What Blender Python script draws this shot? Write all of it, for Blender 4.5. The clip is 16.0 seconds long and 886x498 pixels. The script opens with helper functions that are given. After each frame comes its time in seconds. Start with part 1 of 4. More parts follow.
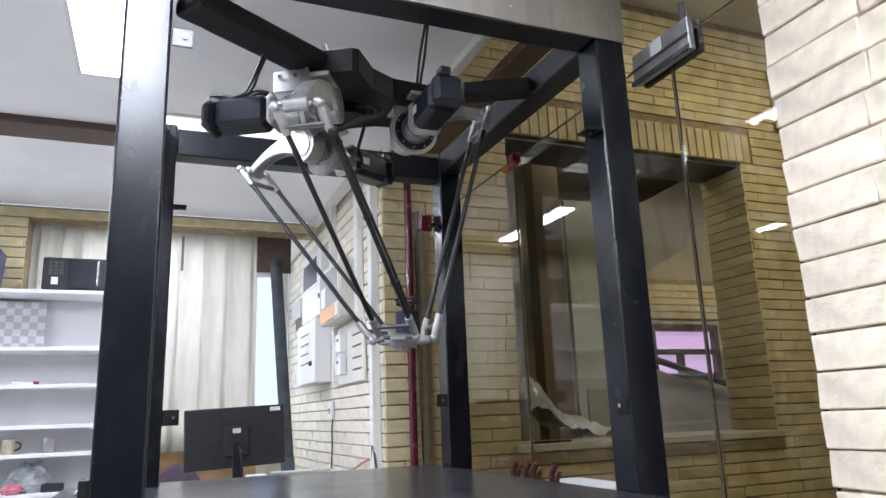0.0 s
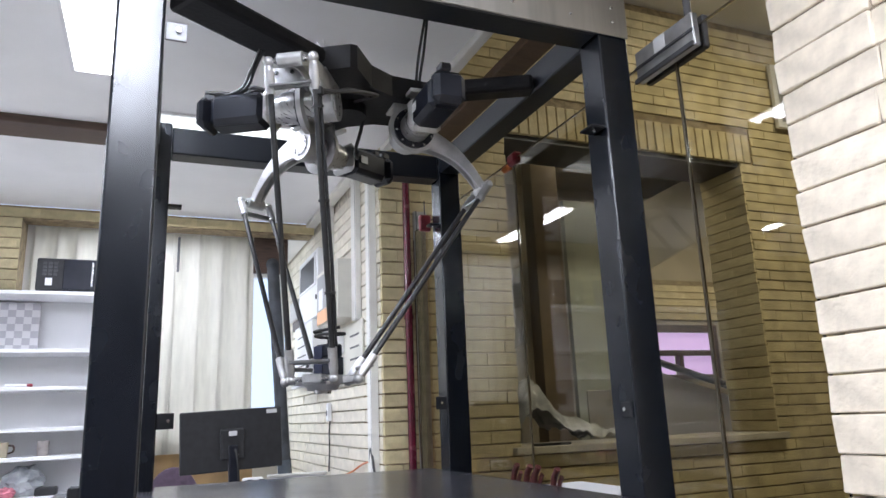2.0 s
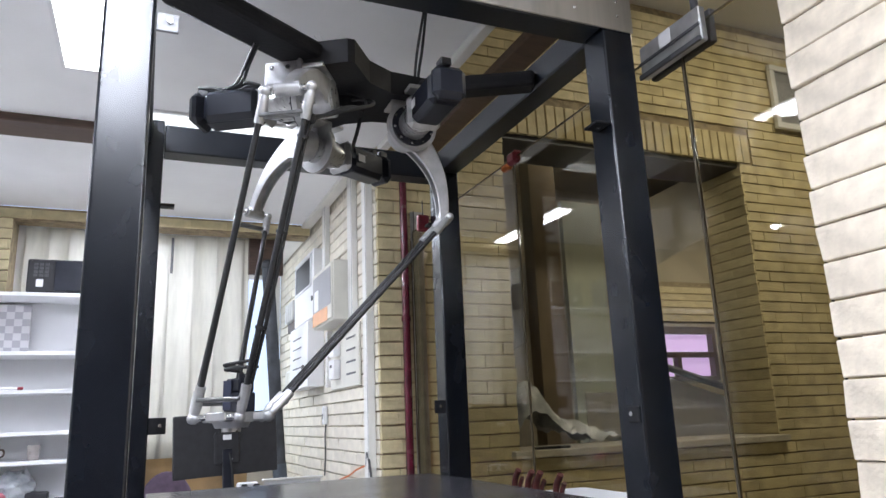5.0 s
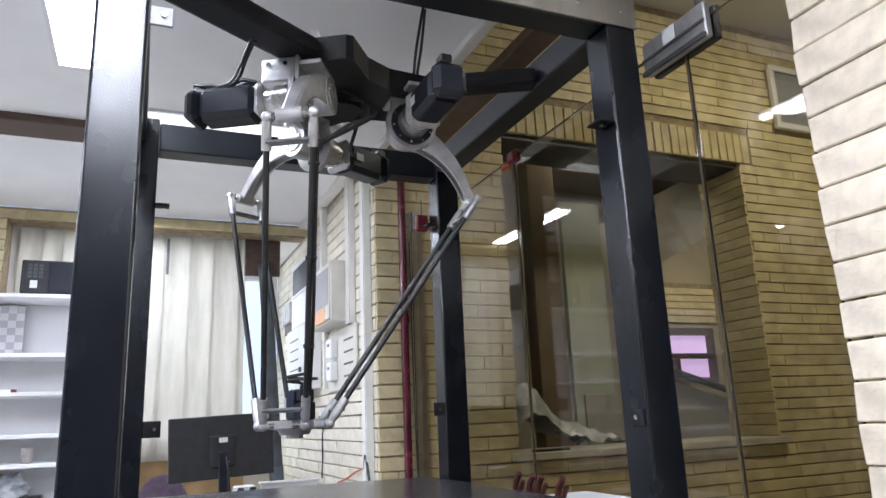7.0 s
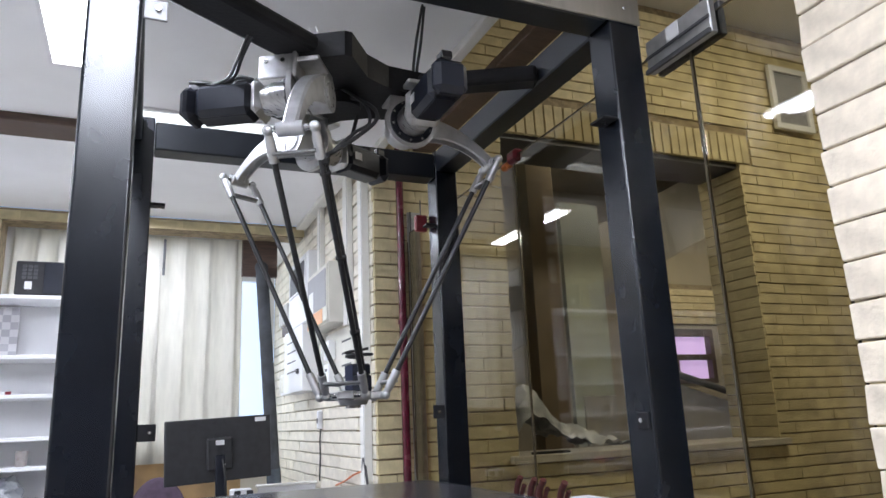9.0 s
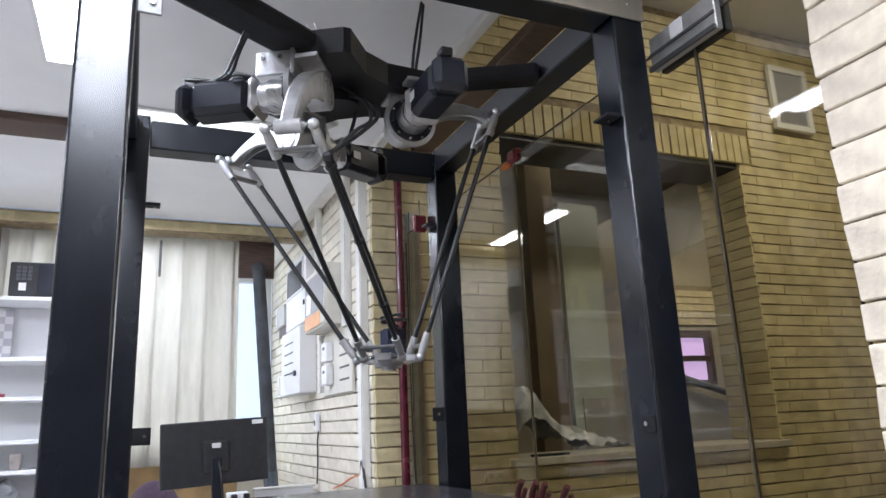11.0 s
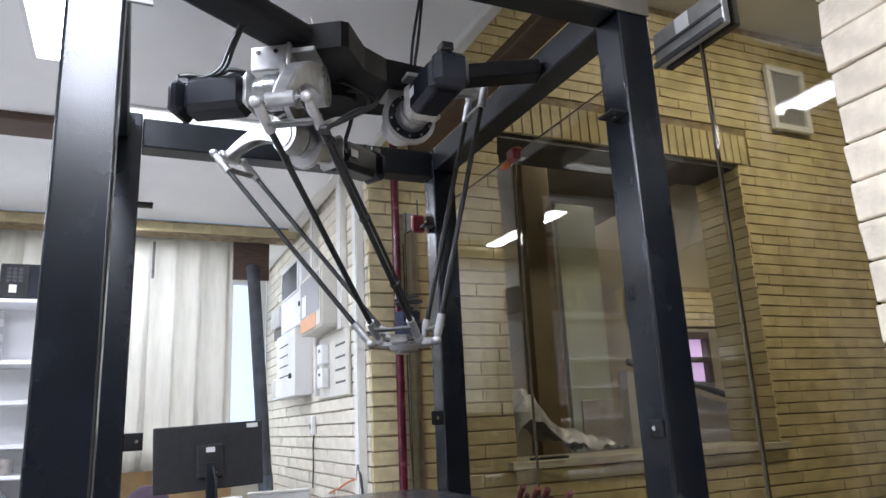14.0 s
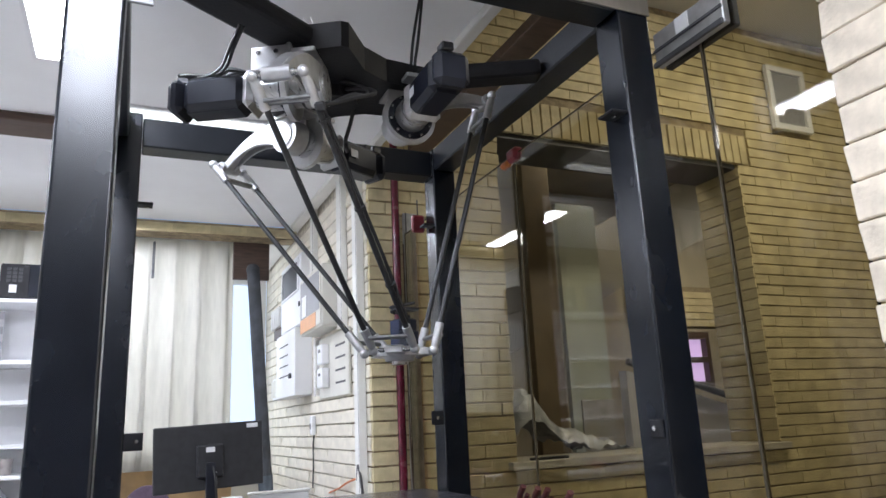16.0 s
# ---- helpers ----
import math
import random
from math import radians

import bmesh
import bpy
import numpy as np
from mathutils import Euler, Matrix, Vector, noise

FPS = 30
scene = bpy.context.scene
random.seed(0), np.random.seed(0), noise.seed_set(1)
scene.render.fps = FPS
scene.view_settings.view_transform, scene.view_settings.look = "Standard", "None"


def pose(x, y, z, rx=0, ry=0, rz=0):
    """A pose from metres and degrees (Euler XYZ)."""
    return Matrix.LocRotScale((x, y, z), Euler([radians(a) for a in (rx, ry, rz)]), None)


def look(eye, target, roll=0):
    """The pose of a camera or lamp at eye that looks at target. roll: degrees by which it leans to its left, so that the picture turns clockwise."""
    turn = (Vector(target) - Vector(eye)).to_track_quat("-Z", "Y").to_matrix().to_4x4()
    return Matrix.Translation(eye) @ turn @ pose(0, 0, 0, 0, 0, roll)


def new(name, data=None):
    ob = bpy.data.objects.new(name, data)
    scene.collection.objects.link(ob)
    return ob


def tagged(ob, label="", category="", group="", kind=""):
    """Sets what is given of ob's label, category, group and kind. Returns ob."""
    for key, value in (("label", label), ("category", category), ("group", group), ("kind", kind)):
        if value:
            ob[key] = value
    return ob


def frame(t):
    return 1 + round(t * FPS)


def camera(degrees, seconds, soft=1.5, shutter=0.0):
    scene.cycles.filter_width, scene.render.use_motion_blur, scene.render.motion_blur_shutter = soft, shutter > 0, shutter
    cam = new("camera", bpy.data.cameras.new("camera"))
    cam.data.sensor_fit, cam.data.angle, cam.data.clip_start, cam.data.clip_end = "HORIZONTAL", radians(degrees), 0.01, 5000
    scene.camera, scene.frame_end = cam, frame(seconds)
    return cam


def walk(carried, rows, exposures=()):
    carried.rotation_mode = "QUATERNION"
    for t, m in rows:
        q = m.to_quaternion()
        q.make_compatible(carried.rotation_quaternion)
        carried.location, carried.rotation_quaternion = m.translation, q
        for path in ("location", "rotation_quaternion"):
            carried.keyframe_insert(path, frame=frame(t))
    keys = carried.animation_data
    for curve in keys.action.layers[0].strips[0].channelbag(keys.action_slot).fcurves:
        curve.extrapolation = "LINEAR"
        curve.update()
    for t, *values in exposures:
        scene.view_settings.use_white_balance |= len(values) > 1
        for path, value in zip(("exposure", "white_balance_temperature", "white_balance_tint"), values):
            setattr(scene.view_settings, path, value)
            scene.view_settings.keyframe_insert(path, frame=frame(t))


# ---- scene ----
cam = camera(64.71, 16.0, soft=1.5)
walk(cam, [
    (0, look((-0.0223, -0.1344, 1.1788), (0.7241, 1.6634, 1.6378), -2.193)),
    (2.8, look((-0.0142, -0.0876, 1.1866), (0.7429, 1.7048, 1.6493), -2.292)),
    (5.6, look((-0.0075, -0.0447, 1.1933), (0.7608, 1.7420, 1.6598), -2.373)),
    (8.4, look((-0.0006, -0.0027, 1.1996), (0.7780, 1.7784, 1.6705), -2.472)),
    (11.2, look((0.0057, 0.0380, 1.2056), (0.7945, 1.8134, 1.6810), -2.589)),
    (14, look((0.0093, 0.0766, 1.2115), (0.8109, 1.8452, 1.6906), -2.741)),
    (16, look((0.0093, 0.0766, 1.2115), (0.8109, 1.8452, 1.6906), -2.741)),
])

# ---- world and light ----
EYE = 1.2          # height of the viewer over the floor
CEIL = 2.46        # underside of the lab's ceiling
world = bpy.data.worlds.new("world")
scene.world = world
world.use_nodes = True
wn = world.node_tree
sky = wn.nodes.new("ShaderNodeTexSky")
sky.sky_type, sky.sun_disc, sky.sun_elevation, sky.sun_rotation = "NISHITA", False, radians(35), radians(200)
wn.links.new(sky.outputs[0], wn.nodes["Background"].inputs[0])
wn.nodes["Background"].inputs[1].default_value = 0.15
sun = new("sun", bpy.data.lights.new("sun", "SUN"))
sun.data.energy, sun.data.angle, sun.data.color = 2.0, radians(0.5), (1, 0.95, 0.88)
sun.matrix_world = look((0, 12, 10), (0, 8.5, 5))
scene.view_settings.exposure = 0.02


def area(name, m, sx, sy, watts, colour):
    ob = new(name, bpy.data.lights.new(name, "AREA"))
    ob.data.shape, ob.data.size, ob.data.size_y, ob.data.energy, ob.data.color = "RECTANGLE", sx, sy, watts, colour
    ob.matrix_world = m
    return ob


COOL = (0.85, 0.91, 1.09)
# last entry is added out of view behind the viewer to brighten the near wall
LAMPS = [(-0.235, 1.86, 0.17, 1.2, 31), (-0.10, 3.92, 0.13, 0.9, 17), (-1.83, 3.62, 0.12, 0.45, 26), (-2.0, 1.4, 0.15, 1.2, 40), (-0.160, 0.0, 0.23, 1.15, 34), (0.58, -0.65, 0.15, 1.2, 28)]
for lx, ly, sx, sy, watts in LAMPS:
    area("lamp_light", look((lx, ly, CEIL - 0.05), (lx, ly, 0)), sx - 0.03, sy - 0.03, watts, COOL)
# daylight through the window niche behind the curtain
area("window_light", look((-0.03, 5.47, 1.62), (-0.03, 0, 1.4)), 1.1, 1.3, 15.5, (0.90, 0.95, 1.0))
# added fill lights without fixtures, brightening the stair hall beyond the glass
area("hall_fill", look((3.3, 1.75, 3.54), (3.3, 2.1, 0)), 1.2, 0.3, 30, (1.0, 0.95, 0.82))
area("hall_fill", look((2.9, 3.62, 2.96), (2.9, 3.7, 0)), 0.9, 0.2, 3.5, (1.0, 0.94, 0.84))


# added fill hidden behind the reveal, brightens the band over the violet window
area("hall_fill", look((4.50, 3.72, 2.35), (4.05, 4.6, 1.75)), 0.5, 0.2, 6.0, (1.0, 0.95, 0.85))


# ---- materials ----
def mat(name, colour, rough=0.5, metal=0.0, spread=0.12, scale=18.0, bump=0.15, bump_scale=120.0, rand=0.0, spec=0.5, coat=0.0, colour2=None, stretch=(1, 1, 1), rough_var=0.1):
    m = bpy.data.materials.new(name)
    m.use_nodes = True
    t = m.node_tree
    n, l = t.nodes, t.links
    b = n["Principled BSDF"]
    b.inputs["Metallic"].default_value = metal
    b.inputs["Specular IOR Level"].default_value = spec
    b.inputs["Coat Weight"].default_value = coat
    co = n.new("ShaderNodeTexCoord")
    mp = n.new("ShaderNodeMapping")
    mp.inputs["Scale"].default_value = stretch
    l.new(co.outputs["Object"], mp.inputs["Vector"])
    big, fine = n.new("ShaderNodeTexNoise"), n.new("ShaderNodeTexNoise")
    big.inputs["Scale"].default_value, big.inputs["Detail"].default_value = scale, 6
    fine.inputs["Scale"].default_value, fine.inputs["Detail"].default_value = bump_scale, 4
    l.new(mp.outputs[0], big.inputs["Vector"])
    l.new(mp.outputs[0], fine.inputs["Vector"])
    ramp = n.new("ShaderNodeMix")
    ramp.data_type = "RGBA"
    c2 = colour2 or tuple(c * (1 - 2.2 * spread) for c in colour)
    ramp.inputs["A"].default_value = (*c2, 1)
    ramp.inputs["B"].default_value = (*tuple(min(1, c * (1 + 0.6 * spread)) for c in colour), 1)
    st = n.new("ShaderNodeMapRange")
    st.inputs["From Min"].default_value, st.inputs["From Max"].default_value = 0.28, 0.62
    l.new(big.outputs["Fac"], st.inputs["Value"])
    l.new(st.outputs[0], ramp.inputs["Factor"])
    last = ramp.outputs["Result"]
    if rand:
        oi, ge, ad, fr, hs = (n.new("ShaderNodeObjectInfo"), n.new("ShaderNodeNewGeometry"), n.new("ShaderNodeMath"), n.new("ShaderNodeMath"), n.new("ShaderNodeHueSaturation"))
        l.new(oi.outputs["Random"], ad.inputs[0])
        l.new(ge.outputs["Random Per Island"], ad.inputs[1])
        fr.operation = "FRACT"
        l.new(ad.outputs[0], fr.inputs[0])
        mr = n.new("ShaderNodeMapRange")
        mr.inputs["To Min"].default_value, mr.inputs["To Max"].default_value = 1 - rand, 1 + rand
        l.new(fr.outputs[0], mr.inputs["Value"])
        l.new(mr.outputs[0], hs.inputs["Value"])
        l.new(last, hs.inputs["Color"])
        last = hs.outputs[0]
    l.new(last, b.inputs["Base Color"])
    rm = n.new("ShaderNodeMapRange")
    rm.inputs["To Min"].default_value, rm.inputs["To Max"].default_value = max(0.02, rough - rough_var), min(1, rough + rough_var)
    l.new(big.outputs["Fac"], rm.inputs["Value"])
    l.new(rm.outputs[0], b.inputs["Roughness"])
    if bump:
        bp = n.new("ShaderNodeBump")
        bp.inputs["Strength"].default_value, bp.inputs["Distance"].default_value = bump, 0.004
        l.new(fine.outputs["Fac"], bp.inputs["Height"])
        l.new(bp.outputs[0], b.inputs["Normal"])
    return m


def glow(name, colour, strength):
    m = bpy.data.materials.new(name)
    m.use_nodes = True
    b = m.node_tree.nodes["Principled BSDF"]
    b.inputs["Base Color"].default_value = (*colour, 1)
    b.inputs["Emission Color"].default_value = (*colour, 1)
    b.inputs["Emission Strength"].default_value = strength
    return m


def clear(name, tint, rough=0.0):
    m = bpy.data.materials.new(name)
    m.use_nodes = True
    b = m.node_tree.nodes["Principled BSDF"]
    b.inputs["Base Color"].default_value = (*tint, 1)
    b.inputs["Transmission Weight"].default_value = 1
    b.inputs["Roughness"].default_value = rough
    b.inputs["IOR"].default_value = 1.38
    return m


POST = mat("black_enamel", (0.003, 0.005, 0.009), 0.26, 0, 0.12, 9, 0.012, 110, spec=0.56, coat=0.0, rough_var=0.07, stretch=(1.6, 1.6, 1))
BEAM = mat("blue_black_enamel", (0.005, 0.007, 0.011), 0.36, 0, 0.12, 5, 0.10, 130, spec=0.46, rough_var=0.06)
BASEBLACK = mat("satin_black_plate", (0.013, 0.013, 0.015), 0.5, 0, 0.2, 14, 0.2, 120, spec=0.22)
DECK = mat("black_laminate", (0.045, 0.045, 0.054), 0.22, 0, 0.25, 6, 0.1, 160, spec=0.5)
ALU = mat("cast_aluminium", (0.52, 0.52, 0.52), 0.42, 0.8, 0.10, 30, 0.12, 260)
ALU_D = mat("machined_aluminium", (0.5, 0.5, 0.5), 0.3, 0.9, 0.12, 40, 0.12, 260, stretch=(1, 6, 1))
STEEL = mat("bright_steel", (0.6, 0.6, 0.6), 0.25, 1, 0.1, 60, 0.08, 300)
DSTEEL = mat("dull_grey_steel", (0.28, 0.28, 0.28), 0.35, 0.9, 0.1, 60, 0.08, 300)
ZINC = mat("worn_zinc_plate", (0.26, 0.26, 0.27), 0.5, 0.5, 0.15, 20, 0.1, 120)
SHEET = mat("brushed_steel_sheet", (0.46, 0.45, 0.42), 0.34, 0.9, 0.06, 3, 0.03, 40, stretch=(14, 14, 1))
MOTOR = mat("black_motor_paint", (0.012, 0.014, 0.022), 0.32, 0, 0.2, 12, 0.05, 200, spec=0.32)
CARBON = mat("carbon_tube", (0.016, 0.016, 0.017), 0.35, 0, 0.3, 80, 0.2, 500, stretch=(1, 1, 3))
RUBBER = mat("black_rubber", (0.016, 0.016, 0.017), 0.55, 0, 0.2, 40, 0.1, 200)
PLASTIC = mat("black_plastic", (0.02, 0.02, 0.023), 0.45, 0, 0.2, 25, 0.2, 400)
BLUEFACE = mat("blue_anodised", (0.022, 0.028, 0.060), 0.35, 0.4, 0.15, 30, 0.1, 200)
BRICK_Y = mat("yellow_brick", (0.63, 0.535, 0.32), 0.8, 0, 0.13, 10, 0.7, 70, rand=0.07)
BRICK_W = mat("cream_brick", (0.78, 0.69, 0.555), 0.85, 0, 0.15, 14, 1.0, 45, rand=0.09)
BRICK_P = mat("pale_painted_brick", (0.76, 0.71, 0.60), 0.7, 0, 0.08, 12, 0.6, 90, rand=0.05)
MORTAR_P = mat("pale_mortar", (0.56, 0.51, 0.42), 0.95, 0, 0.2, 30, 0.8, 150)
MORTAR_D = mat("dark_mortar", (0.32, 0.25, 0.155), 0.95, 0, 0.2, 30, 0.8, 150)
MORTAR = mat("grey_mortar", (0.42, 0.35, 0.27), 0.95, 0, 0.2, 30, 0.8, 150)
PLASTER = mat("ceiling_plaster", (0.83, 0.83, 0.84), 0.85, 0, 0.03, 2.5, 0.15, 90)
WALLP = mat("white_wall_paint", (0.72, 0.71, 0.68), 0.8, 0, 0.05, 3, 0.2, 120)
HALLP = mat("ochre_hall_plaster", (0.42, 0.37, 0.28), 0.85, 0, 0.1, 3, 0.3, 90)
BROWN = mat("brown_stained_wood", (0.09, 0.055, 0.040), 0.5, 0, 0.25, 8, 0.3, 60, stretch=(1, 8, 8))
WOOD = mat("light_wood_floor", (0.44, 0.29, 0.14), 0.45, 0, 0.2, 5, 0.2, 40, stretch=(1, 6, 1))
FLOORM = mat("beige_floor_tile", (0.68, 0.66, 0.62), 0.35, 0, 0.12, 4, 0.1, 80)
WHITE = mat("white_melamine", (0.78, 0.78, 0.79), 0.45, 0, 0.03, 4, 0.05, 200)
CREAM = mat("cream_enamel_box", (0.66, 0.64, 0.57), 0.45, 0, 0.05, 8, 0.08, 200)
TRUNK = mat("white_plastic_trunking", (0.76, 0.75, 0.71), 0.45, 0, 0.04, 6, 0.06, 100)
REDPIPE = mat("dark_red_gloss_paint", (0.10, 0.008, 0.022), 0.25, 0, 0.2, 14, 0.2, 60, coat=0.3)
RED = mat("red_plastic", (0.20, 0.018, 0.028), 0.4, 0, 0.15, 30, 0.1, 200)
DRED = mat("dark_red_grip", (0.07, 0.014, 0.012), 0.5, 0, 0.2, 30, 0.2, 200)
ORANGE = mat("orange_plastic", (0.6, 0.16, 0.03), 0.45, 0, 0.1, 30, 0.1, 200)
GLASSEDGE = mat("dark_glass_edge", (0.10, 0.085, 0.06), 0.7, 0, 0.1, 20, 0, 50, spec=0.1)
ROLLCLOTH = mat("charcoal_cloth", (0.055, 0.06, 0.068), 0.75, 0, 0.25, 12, 0.4, 80)
STONE = mat("pale_stone_sill", (0.56, 0.52, 0.45), 0.4, 0, 0.1, 10, 0.15, 120)
DARKGREY = mat("dark_grey_paint", (0.07, 0.07, 0.075), 0.5, 0, 0.15, 10, 0.15, 150)
GREYP = mat("grey_desk_laminate", (0.30, 0.30, 0.32), 0.4, 0, 0.06, 10, 0.05, 200)
LABELW = mat("white_paper_label", (0.8, 0.8, 0.8), 0.6, 0, 0.03, 20, 0, 100)
PEACH = mat("peach_card", (0.75, 0.42, 0.24), 0.6, 0, 0.05, 20, 0, 100)
NAVY = mat("navy_card", (0.05, 0.06, 0.16), 0.5, 0, 0.15, 20, 0.1, 200)
PURPLE = mat("mauve_fabric", (0.09, 0.06, 0.09), 0.9, 0, 0.15, 30, 0.5, 300)
PLASTICBAG = mat("milky_plastic_film", (0.46, 0.48, 0.50), 0.2, 0, 0.2, 9, 0.6, 25, colour2=(0.16, 0.18, 0.20))
GREENWALL = mat("pale_green_panel", (0.46, 0.5, 0.42), 0.6, 0, 0.06, 5, 0.1, 90)
GREYWALL = mat("grey_stair_plaster", (0.36, 0.34, 0.30), 0.8, 0, 0.08, 4, 0.2, 90)
STRIPGLOW = glow("dim_strip_diffuser", (0.95, 0.98, 1.0), 1.3)
LAMPGLOW = glow("lamp_diffuser", (0.95, 0.98, 1.0), 9.0)
VIOLET = glow("violet_daylight_pane", (0.58, 0.42, 0.86), 1.1)
SKYPANE = glow("bright_daylight_backdrop", (0.64, 0.76, 0.98), 0.92)
GLASS = clear("bronze_tinted_glass", (0.76, 0.725, 0.60))
CURTAIN = mat("ivory_curtain_cloth", (0.79, 0.77, 0.71), 0.9, 0, 0.08, 6, 0.3, 300, stretch=(6, 6, 1))
_b = CURTAIN.node_tree.nodes["Principled BSDF"]
_tr, _mx = CURTAIN.node_tree.nodes.new("ShaderNodeBsdfTranslucent"), CURTAIN.node_tree.nodes.new("ShaderNodeMixShader")
_tr.inputs[0].default_value = (0.80, 0.78, 0.72, 1)
_mx.inputs[0].default_value = 0.45
CURTAIN.node_tree.links.new(_b.outputs[0], _mx.inputs[1])
CURTAIN.node_tree.links.new(_tr.outputs[0], _mx.inputs[2])
CURTAIN.node_tree.links.new(_mx.outputs[0], CURTAIN.node_tree.nodes["Material Output"].inputs[0])
CHECK = bpy.data.materials.new("grey_checked_card")
CHECK.use_nodes = True
_ck, _cc = CHECK.node_tree.nodes.new("ShaderNodeTexChecker"), CHECK.node_tree.nodes.new("ShaderNodeTexCoord")
_ck.inputs["Color1"].default_value, _ck.inputs["Color2"].default_value, _ck.inputs["Scale"].default_value = (0.62, 0.61, 0.62, 1), (0.42, 0.41, 0.44, 1), 26
CHECK.node_tree.links.new(_cc.outputs["Object"], _ck.inputs["Vector"])
CHECK.node_tree.links.new(_ck.outputs[0], CHECK.node_tree.nodes["Principled BSDF"].inputs["Base Color"])


# ---- mesh helpers ----
def link(name, bm, material, parent=None, label="", smooth=False):
    me = bpy.data.meshes.new(name)
    bm.normal_update()
    bm.to_mesh(me)
    bm.free()
    me.materials.append(material)
    if smooth:
        me.shade_smooth()
        me.set_sharp_from_angle(angle=radians(35))
        for p in me.polygons:
            if p.area > 0.012:
                p.use_smooth = False
    ob = new(name, me)
    if parent is not None:
        ob.parent = parent
    if label:
        tagged(ob, label)
    return ob


part = link


def thing(name, label, category, at=(0, 0, 0), group="", kind=""):
    ob = new(name)
    ob.empty_display_size = 0.05
    ob.matrix_basis = Matrix.Translation(at)
    return tagged(ob, label, category, group, kind)


def box(bm, x0, x1, y0, y1, z0, z1, bevel=0.0, m=None, seg=1):
    r = bmesh.ops.create_cube(bm, size=1.0)
    vs = r["verts"]
    for v in vs:
        v.co = Vector((x0 + (v.co.x + 0.5) * (x1 - x0), y0 + (v.co.y + 0.5) * (y1 - y0), z0 + (v.co.z + 0.5) * (z1 - z0)))
    if bevel:
        es = list({e for v in vs for e in v.link_edges})
        out = bmesh.ops.bevel(bm, geom=es, offset=bevel, segments=seg, affect="EDGES", profile=0.5)
        vs = list({v for v in out["verts"]} | {v for v in vs if v.is_valid})
    if m is not None:
        bmesh.ops.transform(bm, matrix=m, verts=vs)
    return vs


def rod(bm, a, b, r, r2=None, seg=16, caps=True):
    a, b = Vector(a), Vector(b)
    d = b - a
    m = Matrix.Translation((a + b) / 2) @ d.to_track_quat("Z", "Y").to_matrix().to_4x4()
    return bmesh.ops.create_cone(bm, cap_ends=caps, segments=seg, radius1=r, radius2=r if r2 is None else r2, depth=d.length, matrix=m)["verts"]


def ball(bm, c, r, seg=14):
    bmesh.ops.create_uvsphere(bm, u_segments=seg, v_segments=seg // 2 + 2, radius=r, matrix=Matrix.Translation(c))


def curve_points(pts, n=8):
    P = [Vector(p) for p in pts]
    P = [2 * P[0] - P[1]] + P + [2 * P[-1] - P[-2]]
    out = []
    for i in range(1, len(P) - 2):
        for k in range(n):
            t = k / n
            a, b, c, d = P[i - 1], P[i], P[i + 1], P[i + 2]
            out.append(0.5 * ((2 * b) + (c - a) * t + (2 * a - 5 * b + 4 * c - d) * t * t + (3 * b - a - 3 * c + d) * t ** 3))
    return out + [P[-2]]


def tube(bm, pts, r, seg=8, n=8):
    line = curve_points(pts, n)
    rings, ref = [], Vector((0.31, 0.17, 0.93)).normalized()
    for i, c in enumerate(line):
        d = (line[min(i + 1, len(line) - 1)] - line[max(i - 1, 0)]).normalized()
        u = (ref - d * ref.dot(d)).normalized()
        ref = u
        w = d.cross(u)
        rings.append([bm.verts.new(c + r * (math.cos(2 * math.pi * k / seg) * u + math.sin(2 * math.pi * k / seg) * w)) for k in range(seg)])
    for a, b in zip(rings, rings[1:]):
        for k in range(seg):
            bm.faces.new((a[k], a[(k + 1) % seg], b[(k + 1) % seg], b[k]))
    bm.faces.new(rings[0][::-1])
    bm.faces.new(rings[-1])


def prism(bm, outline, z0, z1, bevel=0.0):
    """A plate of the given outline (x, y), from z0 to z1."""
    lo = [bm.verts.new((x, y, z0)) for x, y in outline]
    hi = [bm.verts.new((x, y, z1)) for x, y in outline]
    n = len(outline)
    bm.faces.new(lo[::-1])
    bm.faces.new(hi)
    for i in range(n):
        bm.faces.new((lo[i], lo[(i + 1) % n], hi[(i + 1) % n], hi[i]))
    if bevel:
        es = list({e for v in lo + hi for e in v.link_edges if (e.verts[0] in lo) == (e.verts[1] in lo)})
        bmesh.ops.bevel(bm, geom=es, offset=bevel, segments=1, affect="EDGES")
    return lo + hi


def simple(name, mat_, parent, *spec, bevel=0.0, label="", m=None):
    bm = bmesh.new()
    for s in spec:
        box(bm, *s, bevel=bevel, m=m)
    return link(name, bm, mat_, parent, label)


# ---- the large structure ----
def setting(name, material, label, category, *spec, bevel=0.0):
    ob = simple(name, material, None, *spec, bevel=bevel)
    return tagged(ob, label, category, kind="structure")


setting("floor", FLOORM, "plain beige laboratory floor", "floor", (-3.5, 5.6, -2.6, 6.0, -0.1, 0.0))
setting("ceiling", PLASTER, "plain light grey plastered lab ceiling", "ceiling", (-3.5, 0.954, -2.6, 4.40, CEIL, CEIL + 0.1))
setting("ceiling_hall", WALLP, "plastered ceiling high over the stair hall", "ceiling", (0.955, 5.6, -2.6, 3.3, 3.6, 3.7))
setting("ceiling_back", HALLP, "plastered ceiling of the room behind the opening", "ceiling", (1.06, 5.6, 3.32, 5.6, 3.0, 3.1))
setting("ceiling_trim", WALLP, "white painted edge strip along the ceiling", "trim", (0.955, 0.982, -2.6, 2.955, CEIL - 0.028, CEIL + 0.08), (0.983, 1.012, -2.6, 2.955, CEIL - 0.010, CEIL + 0.08), bevel=0.004)
